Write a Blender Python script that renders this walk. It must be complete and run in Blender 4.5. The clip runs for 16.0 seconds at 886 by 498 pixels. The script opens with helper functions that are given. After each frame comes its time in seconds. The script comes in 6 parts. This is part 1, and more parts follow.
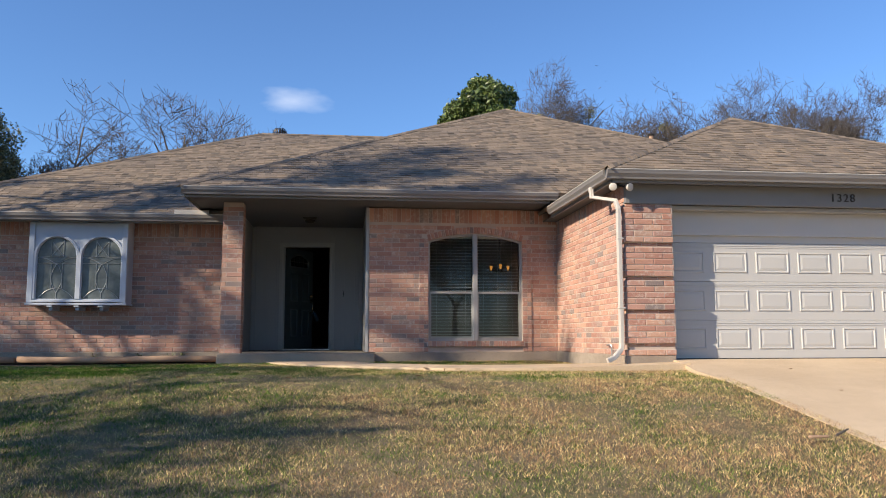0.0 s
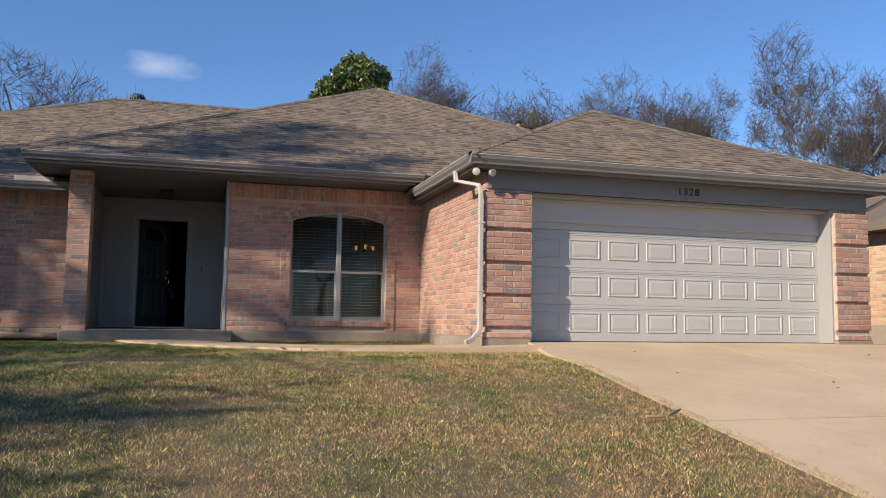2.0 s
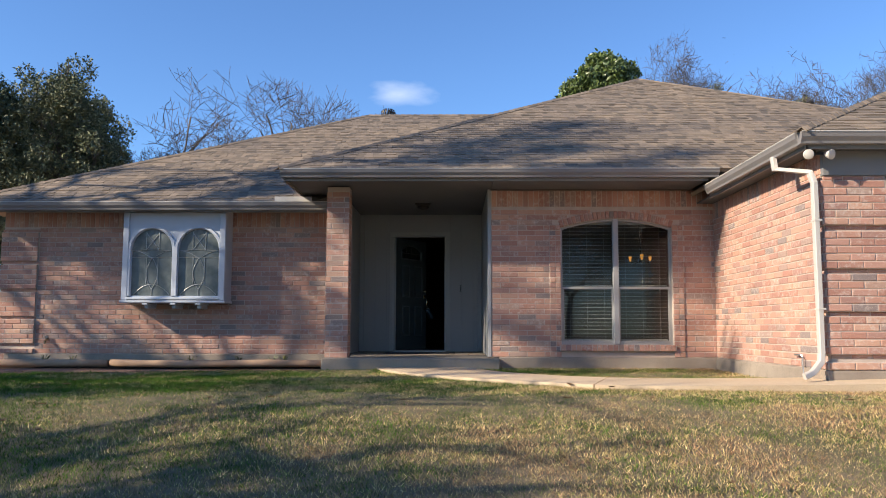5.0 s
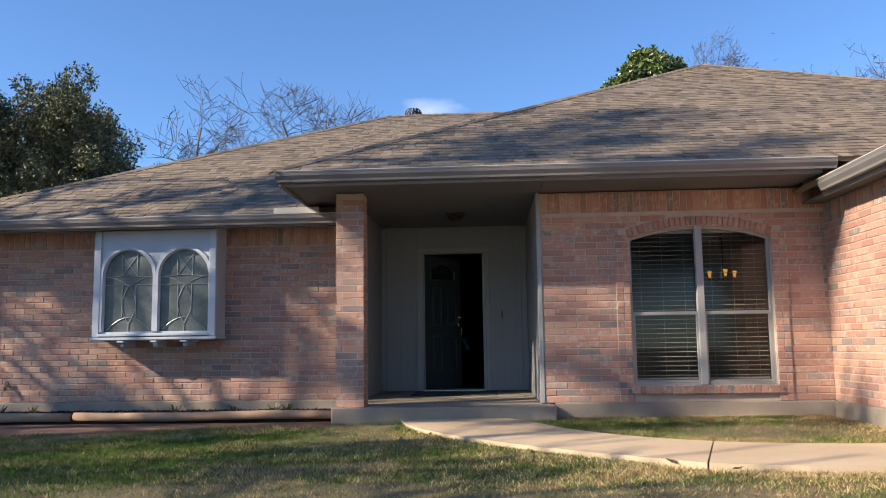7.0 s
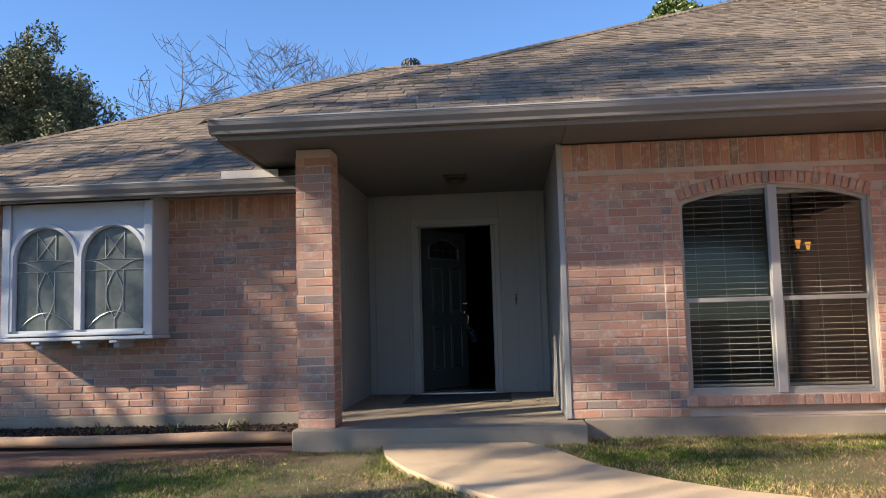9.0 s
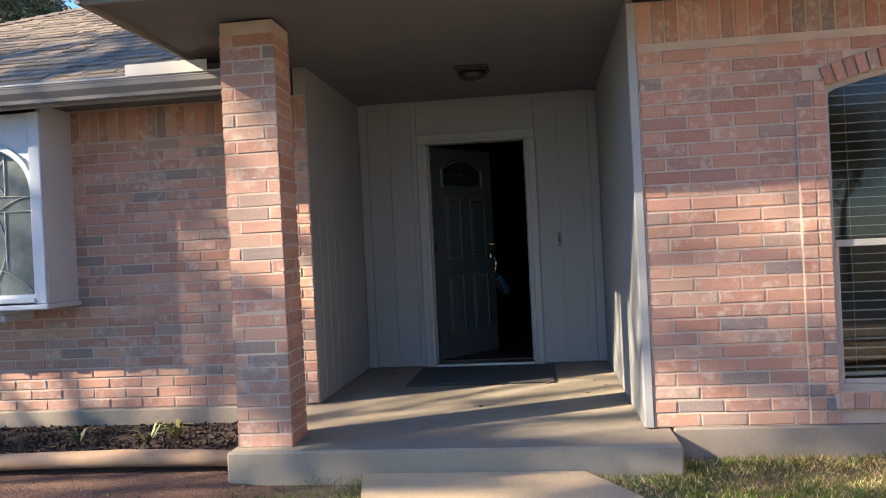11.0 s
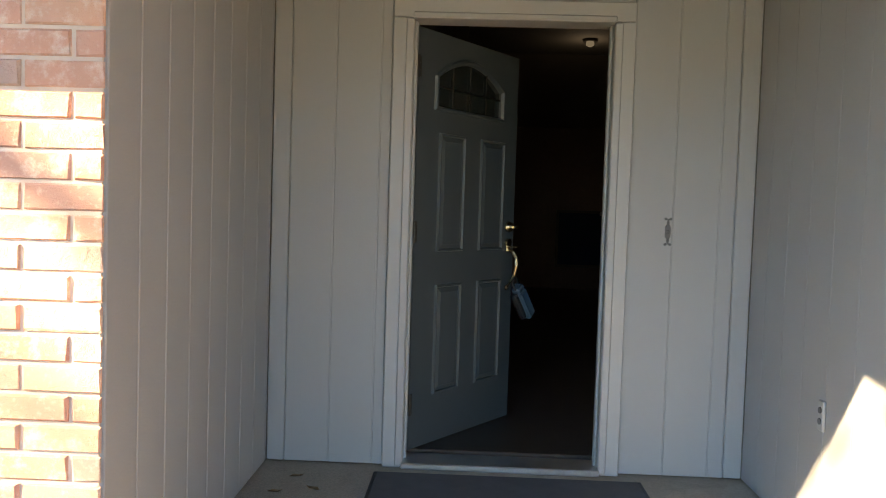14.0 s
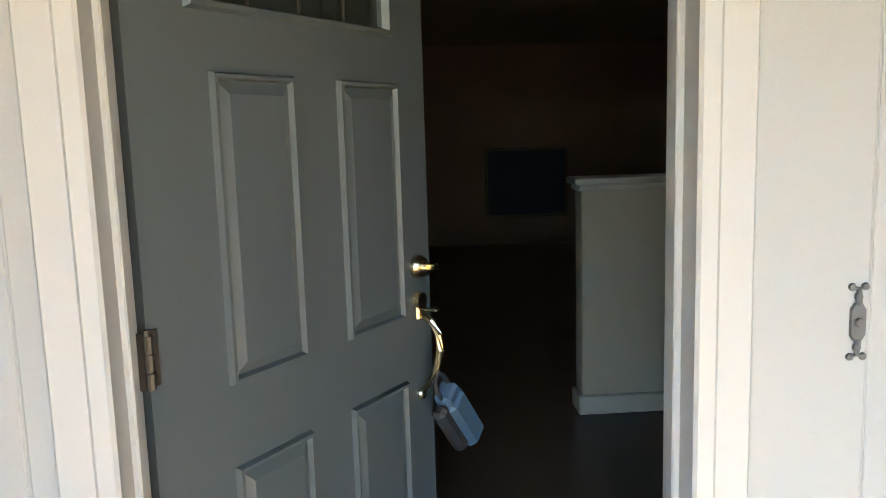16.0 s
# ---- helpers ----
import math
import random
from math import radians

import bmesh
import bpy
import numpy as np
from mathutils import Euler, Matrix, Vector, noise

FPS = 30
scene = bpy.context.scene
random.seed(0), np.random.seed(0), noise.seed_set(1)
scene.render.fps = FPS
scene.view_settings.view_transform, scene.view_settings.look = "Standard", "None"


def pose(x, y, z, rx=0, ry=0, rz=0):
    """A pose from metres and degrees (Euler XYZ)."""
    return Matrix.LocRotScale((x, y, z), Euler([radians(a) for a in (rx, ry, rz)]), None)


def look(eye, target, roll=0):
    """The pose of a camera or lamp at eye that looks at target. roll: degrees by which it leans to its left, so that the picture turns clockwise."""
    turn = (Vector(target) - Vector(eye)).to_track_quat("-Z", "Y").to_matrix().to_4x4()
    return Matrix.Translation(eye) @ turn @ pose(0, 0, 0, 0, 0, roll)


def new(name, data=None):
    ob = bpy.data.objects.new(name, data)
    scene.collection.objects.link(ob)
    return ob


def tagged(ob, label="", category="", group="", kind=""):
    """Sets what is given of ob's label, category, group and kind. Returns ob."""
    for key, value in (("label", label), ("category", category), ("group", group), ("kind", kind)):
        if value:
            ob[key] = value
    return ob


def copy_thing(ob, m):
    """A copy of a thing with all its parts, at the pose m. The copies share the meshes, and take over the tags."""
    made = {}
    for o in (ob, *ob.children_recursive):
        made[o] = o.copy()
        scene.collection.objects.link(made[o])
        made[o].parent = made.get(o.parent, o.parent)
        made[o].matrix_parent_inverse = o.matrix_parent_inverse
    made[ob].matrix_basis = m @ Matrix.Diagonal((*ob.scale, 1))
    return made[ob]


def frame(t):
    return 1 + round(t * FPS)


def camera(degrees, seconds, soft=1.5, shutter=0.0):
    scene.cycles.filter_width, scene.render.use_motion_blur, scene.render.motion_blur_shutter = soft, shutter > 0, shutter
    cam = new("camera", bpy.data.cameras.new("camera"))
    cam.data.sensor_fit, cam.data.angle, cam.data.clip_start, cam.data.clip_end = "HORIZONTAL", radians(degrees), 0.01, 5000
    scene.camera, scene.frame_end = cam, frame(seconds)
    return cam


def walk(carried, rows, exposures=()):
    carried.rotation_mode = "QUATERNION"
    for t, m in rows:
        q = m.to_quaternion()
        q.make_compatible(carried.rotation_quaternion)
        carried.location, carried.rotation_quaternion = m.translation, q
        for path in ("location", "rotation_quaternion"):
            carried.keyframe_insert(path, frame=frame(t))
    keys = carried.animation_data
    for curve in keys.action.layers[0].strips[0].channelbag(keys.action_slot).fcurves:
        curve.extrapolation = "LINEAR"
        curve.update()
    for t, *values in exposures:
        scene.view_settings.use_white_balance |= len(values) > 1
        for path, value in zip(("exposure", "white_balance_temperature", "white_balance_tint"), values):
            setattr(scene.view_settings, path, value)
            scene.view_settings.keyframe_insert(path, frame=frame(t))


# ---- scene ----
cam = camera(58.0, 16.0, soft=1.0)

PATH = [
    (0, (0.832, -16.176, 0.221), (1.065, -14.202, 0.444), -0.1),
    (0.5, (0.854, -16.181, 0.223), (1.197, -14.223, 0.443), 0.5),
    (1, (0.925, -16.156, 0.226), (1.428, -14.231, 0.434), 0.7),
    (1.5, (0.934, -16.163, 0.252), (1.518, -14.258, 0.433), 0.3),
    (2, (0.941, -16.149, 0.229), (1.492, -14.234, 0.405), 0.8),
    (2.5, (0.806, -15.977, 0.223), (1.252, -14.037, 0.414), 1.8),
    (3, (0.654, -15.715, 0.276), (0.977, -13.751, 0.47), 0.7),
    (3.5, (0.581, -15.6, 0.271), (0.731, -13.618, 0.496), -0.1),
    (4, (0.646, -15.153, 0.333), (0.704, -13.17, 0.585), -0.8),
    (4.2, (0.663, -15.029, 0.337), (0.702, -13.044, 0.582), -0.8),
    (6.3, (0.547, -12.88, 0.559), (0.407, -10.89, 0.713), 0.5),
    (6.5, (0.528, -12.671, 0.573), (0.399, -10.683, 0.746), -0.4),
    (7, (0.552, -12.036, 0.679), (0.437, -10.054, 0.917), -0.8),
    (7.5, (0.553, -11.488, 0.714), (0.535, -9.509, 1.003), 0.2),
    (8, (0.647, -10.972, 0.728), (0.598, -8.998, 1.048), -1.1),
    (8.5, (0.633, -10.439, 0.78), (0.428, -8.47, 1.06), -0.2),
    (9, (0.645, -9.849, 0.9), (0.484, -7.863, 1.076), -1.6),
    (9.5, (0.71, -9.234, 1.033), (0.477, -7.256, 1.209), -1.3),
    (10, (0.662, -8.58, 1.089), (0.355, -6.608, 1.221), -0.8),
    (10.2, (0.694, -8.348, 1.095), (0.391, -6.374, 1.195), -1.4),
    (12.5, (0.097, -5.385, 1.066), (-0.028, -3.39, 0.996), -1.4),
    (13.5, (-0.136, -4.26, 1.178), (-0.158, -2.261, 1.123), 0.7),
    (14, (-0.176, -3.663, 1.193), (-0.239, -1.667, 1.094), 1.8),
    (14.5, (-0.161, -2.965, 1.244), (-0.118, -0.97, 1.101), -0.0),
    (15, (-0.097, -2.333, 1.354), (-0.065, -0.343, 1.152), -0.9),
    (15.5, (-0.098, -1.826, 1.406), (-0.046, 0.157, 1.154), 0.2),
    (16, (-0.019, -1.218, 1.445), (0.107, 0.757, 1.158), -1.7),
]
E0 = 0.42
EXPOSURES = [(t, E0 + e, k, 10) for t, e, k in ((0, 0.2, 6650), (1.5, -0.1, 6700), (2.5, -0.05, 6600), (4.0, 0.25, 6550), (7.0, 0.42, 6700), (8.5, 0.5, 6800), (9.5, 0.75, 6950), (10.0, 0.98, 7000), (12.5, 1.5, 6950), (13.0, 1.72, 6950), (13.5, 2.55, 7900), (14.0, 3.1, 9000), (14.5, 3.85, 9600), (15.0, 4.3, 9700), (15.5, 4.65, 9600), (16.0, 4.95, 9400))]
walk(cam, [(t, look(eye, aim, roll)) for t, eye, aim, roll in PATH], EXPOSURES)

# world, sun and sky
SUN_WAY = Vector((2.05, 1.0, -1.25)).normalized()
sun_elev = math.asin(-SUN_WAY.z)
world = bpy.data.worlds.new("world")
scene.world = world
world.use_nodes = True
wn, wl = world.node_tree.nodes, world.node_tree.links
bg = wn["Background"]
sky = wn.new("ShaderNodeTexSky")
sky.sky_type = "NISHITA"
sky.sun_disc = False
sky.sun_elevation = sun_elev
sky.sun_rotation = math.atan2(-SUN_WAY.x, -SUN_WAY.y)
sky.air_density, sky.dust_density, sky.ozone_density = 1.0, 0.0, 5.0
tint = wn.new("ShaderNodeMix")
tint.data_type, tint.blend_type = "RGBA", "MULTIPLY"
tint.inputs[0].default_value, tint.inputs[7].default_value = 1.0, (0.80, 0.95, 1.13, 1)
wl.new(sky.outputs[0], tint.inputs[6])
# one small wisp of cloud
tc, cl = wn.new("ShaderNodeTexCoord"), wn.new("ShaderNodeVectorMath")
cl.operation = "DISTANCE"
CLOUD = Vector((-math.sin(radians(4.1)), math.cos(radians(4.1)), math.tan(radians(16.6)))).normalized()
sc, wisp, rampc, addc = wn.new("ShaderNodeVectorMath"), wn.new("ShaderNodeTexNoise"), wn.new("ShaderNodeMapRange"), wn.new("ShaderNodeMix")
sc.operation = "MULTIPLY"
sc.inputs[1].default_value = (1.0, 1.0, 2.4)
wl.new(tc.outputs["Generated"], sc.inputs[0])
wl.new(sc.outputs[0], cl.inputs[0])
cl.inputs[1].default_value = (CLOUD.x, CLOUD.y, CLOUD.z * 2.4)
wisp.inputs["Scale"].default_value, wisp.inputs["Detail"].default_value = 22.0, 6.0
wl.new(sc.outputs[0], wisp.inputs["Vector"])
wob = wn.new("ShaderNodeMath")
wob.operation = "MULTIPLY_ADD"
wl.new(wisp.outputs["Fac"], wob.inputs[0])
wob.inputs[1].default_value = 0.06
wl.new(cl.outputs["Value"], wob.inputs[2])
wl.new(wob.outputs[0], rampc.inputs["Value"])
rampc.inputs["From Min"].default_value, rampc.inputs["From Max"].default_value = 0.075, 0.025
rampc.inputs["To Max"].default_value = 0.35
wl.new(rampc.outputs[0], addc.inputs[0])
addc.data_type = "RGBA"
wl.new(tint.outputs[2], addc.inputs[6])
addc.inputs[7].default_value = (8.0, 8.2, 8.6, 1)
wl.new(addc.outputs[2], bg.inputs["Color"])
bg.inputs["Strength"].default_value = 0.11
sun = new("sun", bpy.data.lights.new("sun", "SUN"))
sun.data.energy, sun.data.angle, sun.data.color = 5.0, radians(0.53), (1.0, 0.87, 0.70)
sun.matrix_world = look((0, 0, 0), SUN_WAY)


# ---------------------------------------------------------------- helpers
def mesh_of(name, verts, faces, mat):
    me = bpy.data.meshes.new(name)
    me.from_pydata([tuple(v) for v in verts], [], faces)
    me.update()
    if mat:
        me.materials.append(mat)
    return me


def bmesh_ob(name, bm, mat, parent=None, label="", smooth=False):
    bmesh.ops.recalc_face_normals(bm, faces=bm.faces)
    me = bpy.data.meshes.new(name)
    bm.to_mesh(me)
    bm.free()
    me.materials.append(mat)
    if smooth:
        for p in me.polygons:
            p.use_smooth = True
    ob = new(name, me)
    if parent:
        ob.parent = parent
    if label:
        ob["label"] = label
    return ob


part = bmesh_ob


def structure(ob, label=""):
    return tagged(ob, label, kind="structure")


def thing(name, label, category, loc=(0, 0, 0), group="", m=None):
    ob = new(name)
    ob.matrix_basis = m if m else pose(*loc)
    return tagged(ob, label, category, group)


def box(bm, x0, x1, y0, y1, z0, z1, bevel=0.0, m=None):
    """A box with bevelled edges added to bm."""
    r = bmesh.ops.create_cube(bm, size=1.0)
    vs = r["verts"]
    for v in vs:
        v.co = Vector(((x0 + x1) / 2 + v.co.x * (x1 - x0), (y0 + y1) / 2 + v.co.y * (y1 - y0), (z0 + z1) / 2 + v.co.z * (z1 - z0)))
    if bevel > 0:
        es = list({e for v in vs for e in v.link_edges})
        r = bmesh.ops.bevel(bm, geom=es, offset=bevel, segments=1, affect="EDGES")
        vs = list({v for f in r["faces"] for v in f.verts} | {v for v in vs if v.is_valid})
    if m is not None:
        bmesh.ops.transform(bm, matrix=m, verts=vs)
    return vs


def box_part(name, x0, x1, y0, y1, z0, z1, mat, parent=None, label="", bevel=0.004, m=None):
    bm = bmesh.new()
    box(bm, x0, x1, y0, y1, z0, z1, bevel, m)
    return bmesh_ob(name, bm, mat, parent, label)


def tube(bm, pts, radii, sides=8, cap=True):
    """A round tube through pts with a radius at each."""
    rings = []
    ref = Vector((0.13, 0.31, 0.94))
    for i, p in enumerate(pts):
        a = Vector(pts[max(i - 1, 0)])
        b = Vector(pts[min(i + 1, len(pts) - 1)])
        d = (b - a).normalized()
        s = d.cross(ref)
        if s.length < 0.05:
            s = d.cross(Vector((1, 0, 0)))
        s.normalize()
        q = d.cross(s)
        r = radii[i] if hasattr(radii, "__len__") else radii
        rings.append([bm.verts.new(Vector(p) + s * r * math.cos(k * 2 * math.pi / sides) + q * r * math.sin(k * 2 * math.pi / sides)) for k in range(sides)])
    for a, b in zip(rings, rings[1:]):
        for k in range(sides):
            bm.faces.new((a[k], a[(k + 1) % sides], b[(k + 1) % sides], b[k]))
    if cap:
        bm.faces.new(rings[0][::-1])
        bm.faces.new(rings[-1])


def sweep(bm, prof, p0, p1, out):
    """A profile of (outwards, up) points run straight from p0 to p1."""
    p0, p1, out = Vector(p0), Vector(p1), Vector(out)
    a = [bm.verts.new(p0 + out * u + Vector((0, 0, w))) for u, w in prof]
    b = [bm.verts.new(p1 + out * u + Vector((0, 0, w))) for u, w in prof]
    n = len(prof)
    for k in range(n):
        bm.faces.new((a[k], a[(k + 1) % n], b[(k + 1) % n], b[k]))
    bm.faces.new(a[::-1])
    bm.faces.new(b)


def rect_pipe(bm, pts, w, d, side):
    """A flat pipe of w by d along pts; side is the way of its width."""
    rings = []
    side = Vector(side).normalized()
    for i, p in enumerate(pts):
        a, b = Vector(pts[max(i - 1, 0)]), Vector(pts[min(i + 1, len(pts) - 1)])
        t = (b - a).normalized()
        q = t.cross(side).normalized()
        p = Vector(p)
        c = 0.25
        ring = []
        for su, sq in ((-1, -1 + c), (-1 + c, -1), (1 - c, -1), (1, -1 + c), (1, 1 - c), (1 - c, 1), (-1 + c, 1), (-1, 1 - c)):
            ring.append(bm.verts.new(p + side * su * w / 2 + q * sq * d / 2))
        rings.append(ring)
    for a, b in zip(rings, rings[1:]):
        for k in range(8):
            bm.faces.new((a[k], a[(k + 1) % 8], b[(k + 1) % 8], b[k]))
    bm.faces.new(rings[0][::-1])
    bm.faces.new(rings[-1])


def pierced_panel(bm, place, u0, u1, z0, z1, depth, holes, step=0.03):
    """A panel with arched holes. place(u, d, z) gives the point d behind the face. holes: (a, b, low, top function of u)."""
    us = {u0, u1}
    for a, b, lo, top in holes:
        n = max(2, int((b - a) / step))
        us |= {a + (b - a) * i / n for i in range(n + 1)}
    us = sorted(us)

    def quad(p):
        bm.faces.new([bm.verts.new(q) for q in p])

    for ua, ub in zip(us, us[1:]):
        mid = (ua + ub) / 2
        hole = next((h for h in holes if h[0] < mid < h[1]), None)
        spans = [(z0, z0, z1, z1)]
        if hole:
            a, b, lo, top = hole
            spans = []
            if lo > z0 + 1e-5:
                spans.append((z0, z0, lo, lo))
            spans.append((top(ua), top(ub), z1, z1))
        for la, lb, ha, hb in spans:
            quad((place(ua, 0, la), place(ub, 0, lb), place(ub, 0, hb), place(ua, 0, ha)))
            quad((place(ua, depth, ha), place(ub, depth, hb), place(ub, depth, lb), place(ua, depth, la)))
            quad((place(ua, 0, la), place(ua, depth, la), place(ub, depth, lb), place(ub, 0, lb)))
            quad((place(ua, 0, ha), place(ub, 0, hb), place(ub, depth, hb), place(ua, depth, ha)))
    for a, b, lo, top in holes:
        for u in (a, b):
            if top(u) > lo:
                quad((place(u, 0, lo), place(u, depth, lo), place(u, depth, top(u)), place(u, 0, top(u))))
    for u in (u0, u1):
        quad((place(u, 0, z0), place(u, depth, z0), place(u, depth, z1), place(u, 0, z1)))
    bmesh.ops.remove_doubles(bm, verts=bm.verts, dist=0.0004)


# ---------------------------------------------------------------- materials
def material(name, rough=0.7, metal=0.0):
    m = bpy.data.materials.new(name)
    m.use_nodes = True
    b = m.node_tree.nodes["Principled BSDF"]
    b.inputs["Roughness"].default_value, b.inputs["Metallic"].default_value = rough, metal
    return m, m.node_tree.nodes, m.node_tree.links, b


def tex_noise(n, l, scale, detail=4.0, vec=None, rough=0.55):
    t = n.new("ShaderNodeTexNoise")
    t.inputs["Scale"].default_value, t.inputs["Detail"].default_value, t.inputs["Roughness"].default_value = scale, detail, rough
    if vec is not None:
        l.new(vec, t.inputs["Vector"])
    return t.outputs["Fac"]


def ramp(n, l, fac, stops, constant=False):
    r = n.new("ShaderNodeValToRGB")
    if constant:
        r.color_ramp.interpolation = "CONSTANT"
    e = r.color_ramp.elements
    while len(e) < len(stops):
        e.new(0.5)
    for i, (p, c) in enumerate(stops):
        e[i].position, e[i].color = p, (*c, 1)
    l.new(fac, r.inputs["Fac"])
    return r.outputs["Color"]


def mix(n, l, fac, a, b, how="MIX"):
    m = n.new("ShaderNodeMix")
    m.data_type, m.blend_type = "RGBA", how
    for sock, v in ((m.inputs[0], fac), (m.inputs[6], a), (m.inputs[7], b)):
        if isinstance(v, (int, float)):
            sock.default_value = v
        elif isinstance(v, tuple):
            sock.default_value = (*v, 1)
        else:
            l.new(v, sock)
    return m.outputs[2]


def maths(n, l, op, a, b=0.0):
    m = n.new("ShaderNodeMath")
    m.operation = op
    for sock, v in ((m.inputs[0], a), (m.inputs[1], b)):
        if isinstance(v, (int, float)):
            sock.default_value = v
        else:
            l.new(v, sock)
    return m.outputs[0]


def bump(n, l, b, height, strength=0.4, dist=0.01):
    k = n.new("ShaderNodeBump")
    k.inputs["Strength"].default_value, k.inputs["Distance"].default_value = strength, dist
    l.new(height, k.inputs["Height"])
    l.new(k.outputs[0], b.inputs["Normal"])


def where(n):
    return n.new("ShaderNodeNewGeometry").outputs["Position"]


def piece_random(n, l):
    g, o = n.new("ShaderNodeNewGeometry"), n.new("ShaderNodeObjectInfo")
    return maths(n, l, "FRACT", maths(n, l, "ADD", g.outputs["Random Per Island"], o.outputs["Random"]))


def mat_plain(name, c, rough=0.6, vary=0.12, scale=6.0, relief=0.15, metal=0.0, fine=90.0, dark=0.75):
    m, n, l, b = material(name, rough, metal)
    p = where(n)
    big = tex_noise(n, l, scale, 5, p)
    small = tex_noise(n, l, fine, 3, p)
    d = tuple(x * dark for x in c)
    col = mix(n, l, maths(n, l, "MULTIPLY", ramp(n, l, big, [(0.38, (0, 0, 0)), (0.68, (1, 1, 1))]), vary * 4), c, d)
    l.new(col, b.inputs["Base Color"])
    bump(n, l, b, small, relief, 0.002)
    return m


def mat_brick(name, stops, mortar_smear=0.25):
    m, n, l, b = material(name, 0.88)
    p = where(n)
    r = piece_random(n, l)
    base = ramp(n, l, r, stops, constant=True)
    base = mix(n, l, maths(n, l, "MULTIPLY", tex_noise(n, l, 26, 5, p), 0.75), base, mix(n, l, 0.4, base, (0.30, 0.15, 0.12)))
    second = maths(n, l, "FRACT", maths(n, l, "MULTIPLY", r, 17.3))
    blotch = maths(n, l, "MULTIPLY", maths(n, l, "GREATER_THAN", second, 0.35), ramp(n, l, tex_noise(n, l, 18, 6, p, 0.7), [(0.5, (0, 0, 0)), (0.66, (1, 1, 1))]))
    base = mix(n, l, maths(n, l, "MULTIPLY", blotch, 0.55), base, (0.58, 0.46, 0.40))
    base = mix(n, l, maths(n, l, "MULTIPLY", ramp(n, l, tex_noise(n, l, 60, 4, p), [(0.55, (0, 0, 0)), (0.75, (1, 1, 1))]), mortar_smear), base, (0.50, 0.38, 0.31))
    big = ramp(n, l, tex_noise(n, l, 0.9, 3, p), [(0.35, (0.86, 0.84, 0.84)), (0.65, (1.05, 1.03, 1.0))])
    base = mix(n, l, 1.0, base, big, "MULTIPLY")
    base = mix(n, l, 1.0, base, (1.06, 1.18, 1.17), "MULTIPLY")
    l.new(base, b.inputs["Base Color"])
    bump(n, l, b, maths(n, l, "ADD", tex_noise(n, l, 45, 6, p, 0.7), maths(n, l, "MULTIPLY", tex_noise(n, l, 260, 3, p), 0.4)), 0.7, 0.006)
    return m


BRICK = mat_brick("rose_brick", [(0.0, (0.46, 0.225, 0.165)), (0.2, (0.39, 0.18, 0.135)), (0.38, (0.50, 0.27, 0.195)), (0.55, (0.36, 0.185, 0.15)), (0.68, (0.47, 0.24, 0.185)), (0.83, (0.34, 0.22, 0.185)), (0.9, (0.23, 0.175, 0.165)), (0.94, (0.43, 0.25, 0.19))], 0.45)
BRICK_FAR = mat_brick("tan_brick", [(0.0, (0.60, 0.36, 0.22)), (0.25, (0.55, 0.30, 0.19)), (0.5, (0.64, 0.42, 0.27)), (0.8, (0.5, 0.28, 0.18)), (0.93, (0.3, 0.19, 0.14))])
MORTAR = mat_plain("mortar", (0.50, 0.405, 0.335), 0.95, 0.15, 5, 0.6, fine=220)
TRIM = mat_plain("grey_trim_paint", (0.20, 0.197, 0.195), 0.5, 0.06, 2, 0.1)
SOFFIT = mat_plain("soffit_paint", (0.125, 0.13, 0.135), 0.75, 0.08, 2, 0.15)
SIDING = mat_plain("siding_paint", (0.285, 0.289, 0.291), 0.55, 0.05, 1.6, 0.25, dark=0.88)
CASING = mat_plain("casing_paint", (0.325, 0.325, 0.322), 0.45, 0.04, 2, 0.12, dark=0.9)
WHITE = mat_plain("white_metal_paint", (0.50, 0.47, 0.425), 0.4, 0.08, 5, 0.08, dark=0.82)
GUTTER = mat_plain("gutter_paint", (0.20, 0.19, 0.185), 0.42, 0.08, 3, 0.06)
GARAGE = mat_plain("garage_door_paint", (0.47, 0.465, 0.45), 0.42, 0.05, 1.5, 0.1, dark=0.88)
BAYPAINT = mat_plain("bay_paint", (0.46, 0.50, 0.56), 0.5, 0.07, 3, 0.12)
DOORPAINT = mat_plain("slate_door_paint", (0.06, 0.073, 0.078), 0.38, 0.04, 2, 0.06, dark=0.9)
BRASS = mat_plain("worn_brass", (0.62, 0.50, 0.33), 0.24, 0.08, 20, 0.05, metal=1.0)
BRONZE = mat_plain("dark_bronze", (0.07, 0.06, 0.05), 0.45, 0.1, 20, 0.1, metal=0.7)
IRON = mat_plain("grey_iron", (0.075, 0.08, 0.085), 0.55, 0.1, 30, 0.15)
BLACK = mat_plain("black_rubber", (0.02, 0.02, 0.022), 0.6, 0.1, 20, 0.1)
MAT = mat_plain("doormat_weave", (0.075, 0.075, 0.077), 0.95, 0.15, 12, 0.8, fine=400)
VINYL = mat_plain("blind_slats", (0.55, 0.53, 0.48), 0.5, 0.05, 4, 0.02)
SASH = mat_plain("sash_frame", (0.33, 0.32, 0.30), 0.45, 0.06, 6, 0.05)
BLUE = mat_plain("blue_plastic", (0.045, 0.09, 0.135), 0.5, 0.04, 10, 0.05)
SILVER = mat_plain("galvanised", (0.55, 0.56, 0.57), 0.35, 0.1, 15, 0.05, metal=0.9)
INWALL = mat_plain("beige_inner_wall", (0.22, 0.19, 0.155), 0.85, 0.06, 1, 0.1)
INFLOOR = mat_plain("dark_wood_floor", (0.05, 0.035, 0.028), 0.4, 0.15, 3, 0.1)
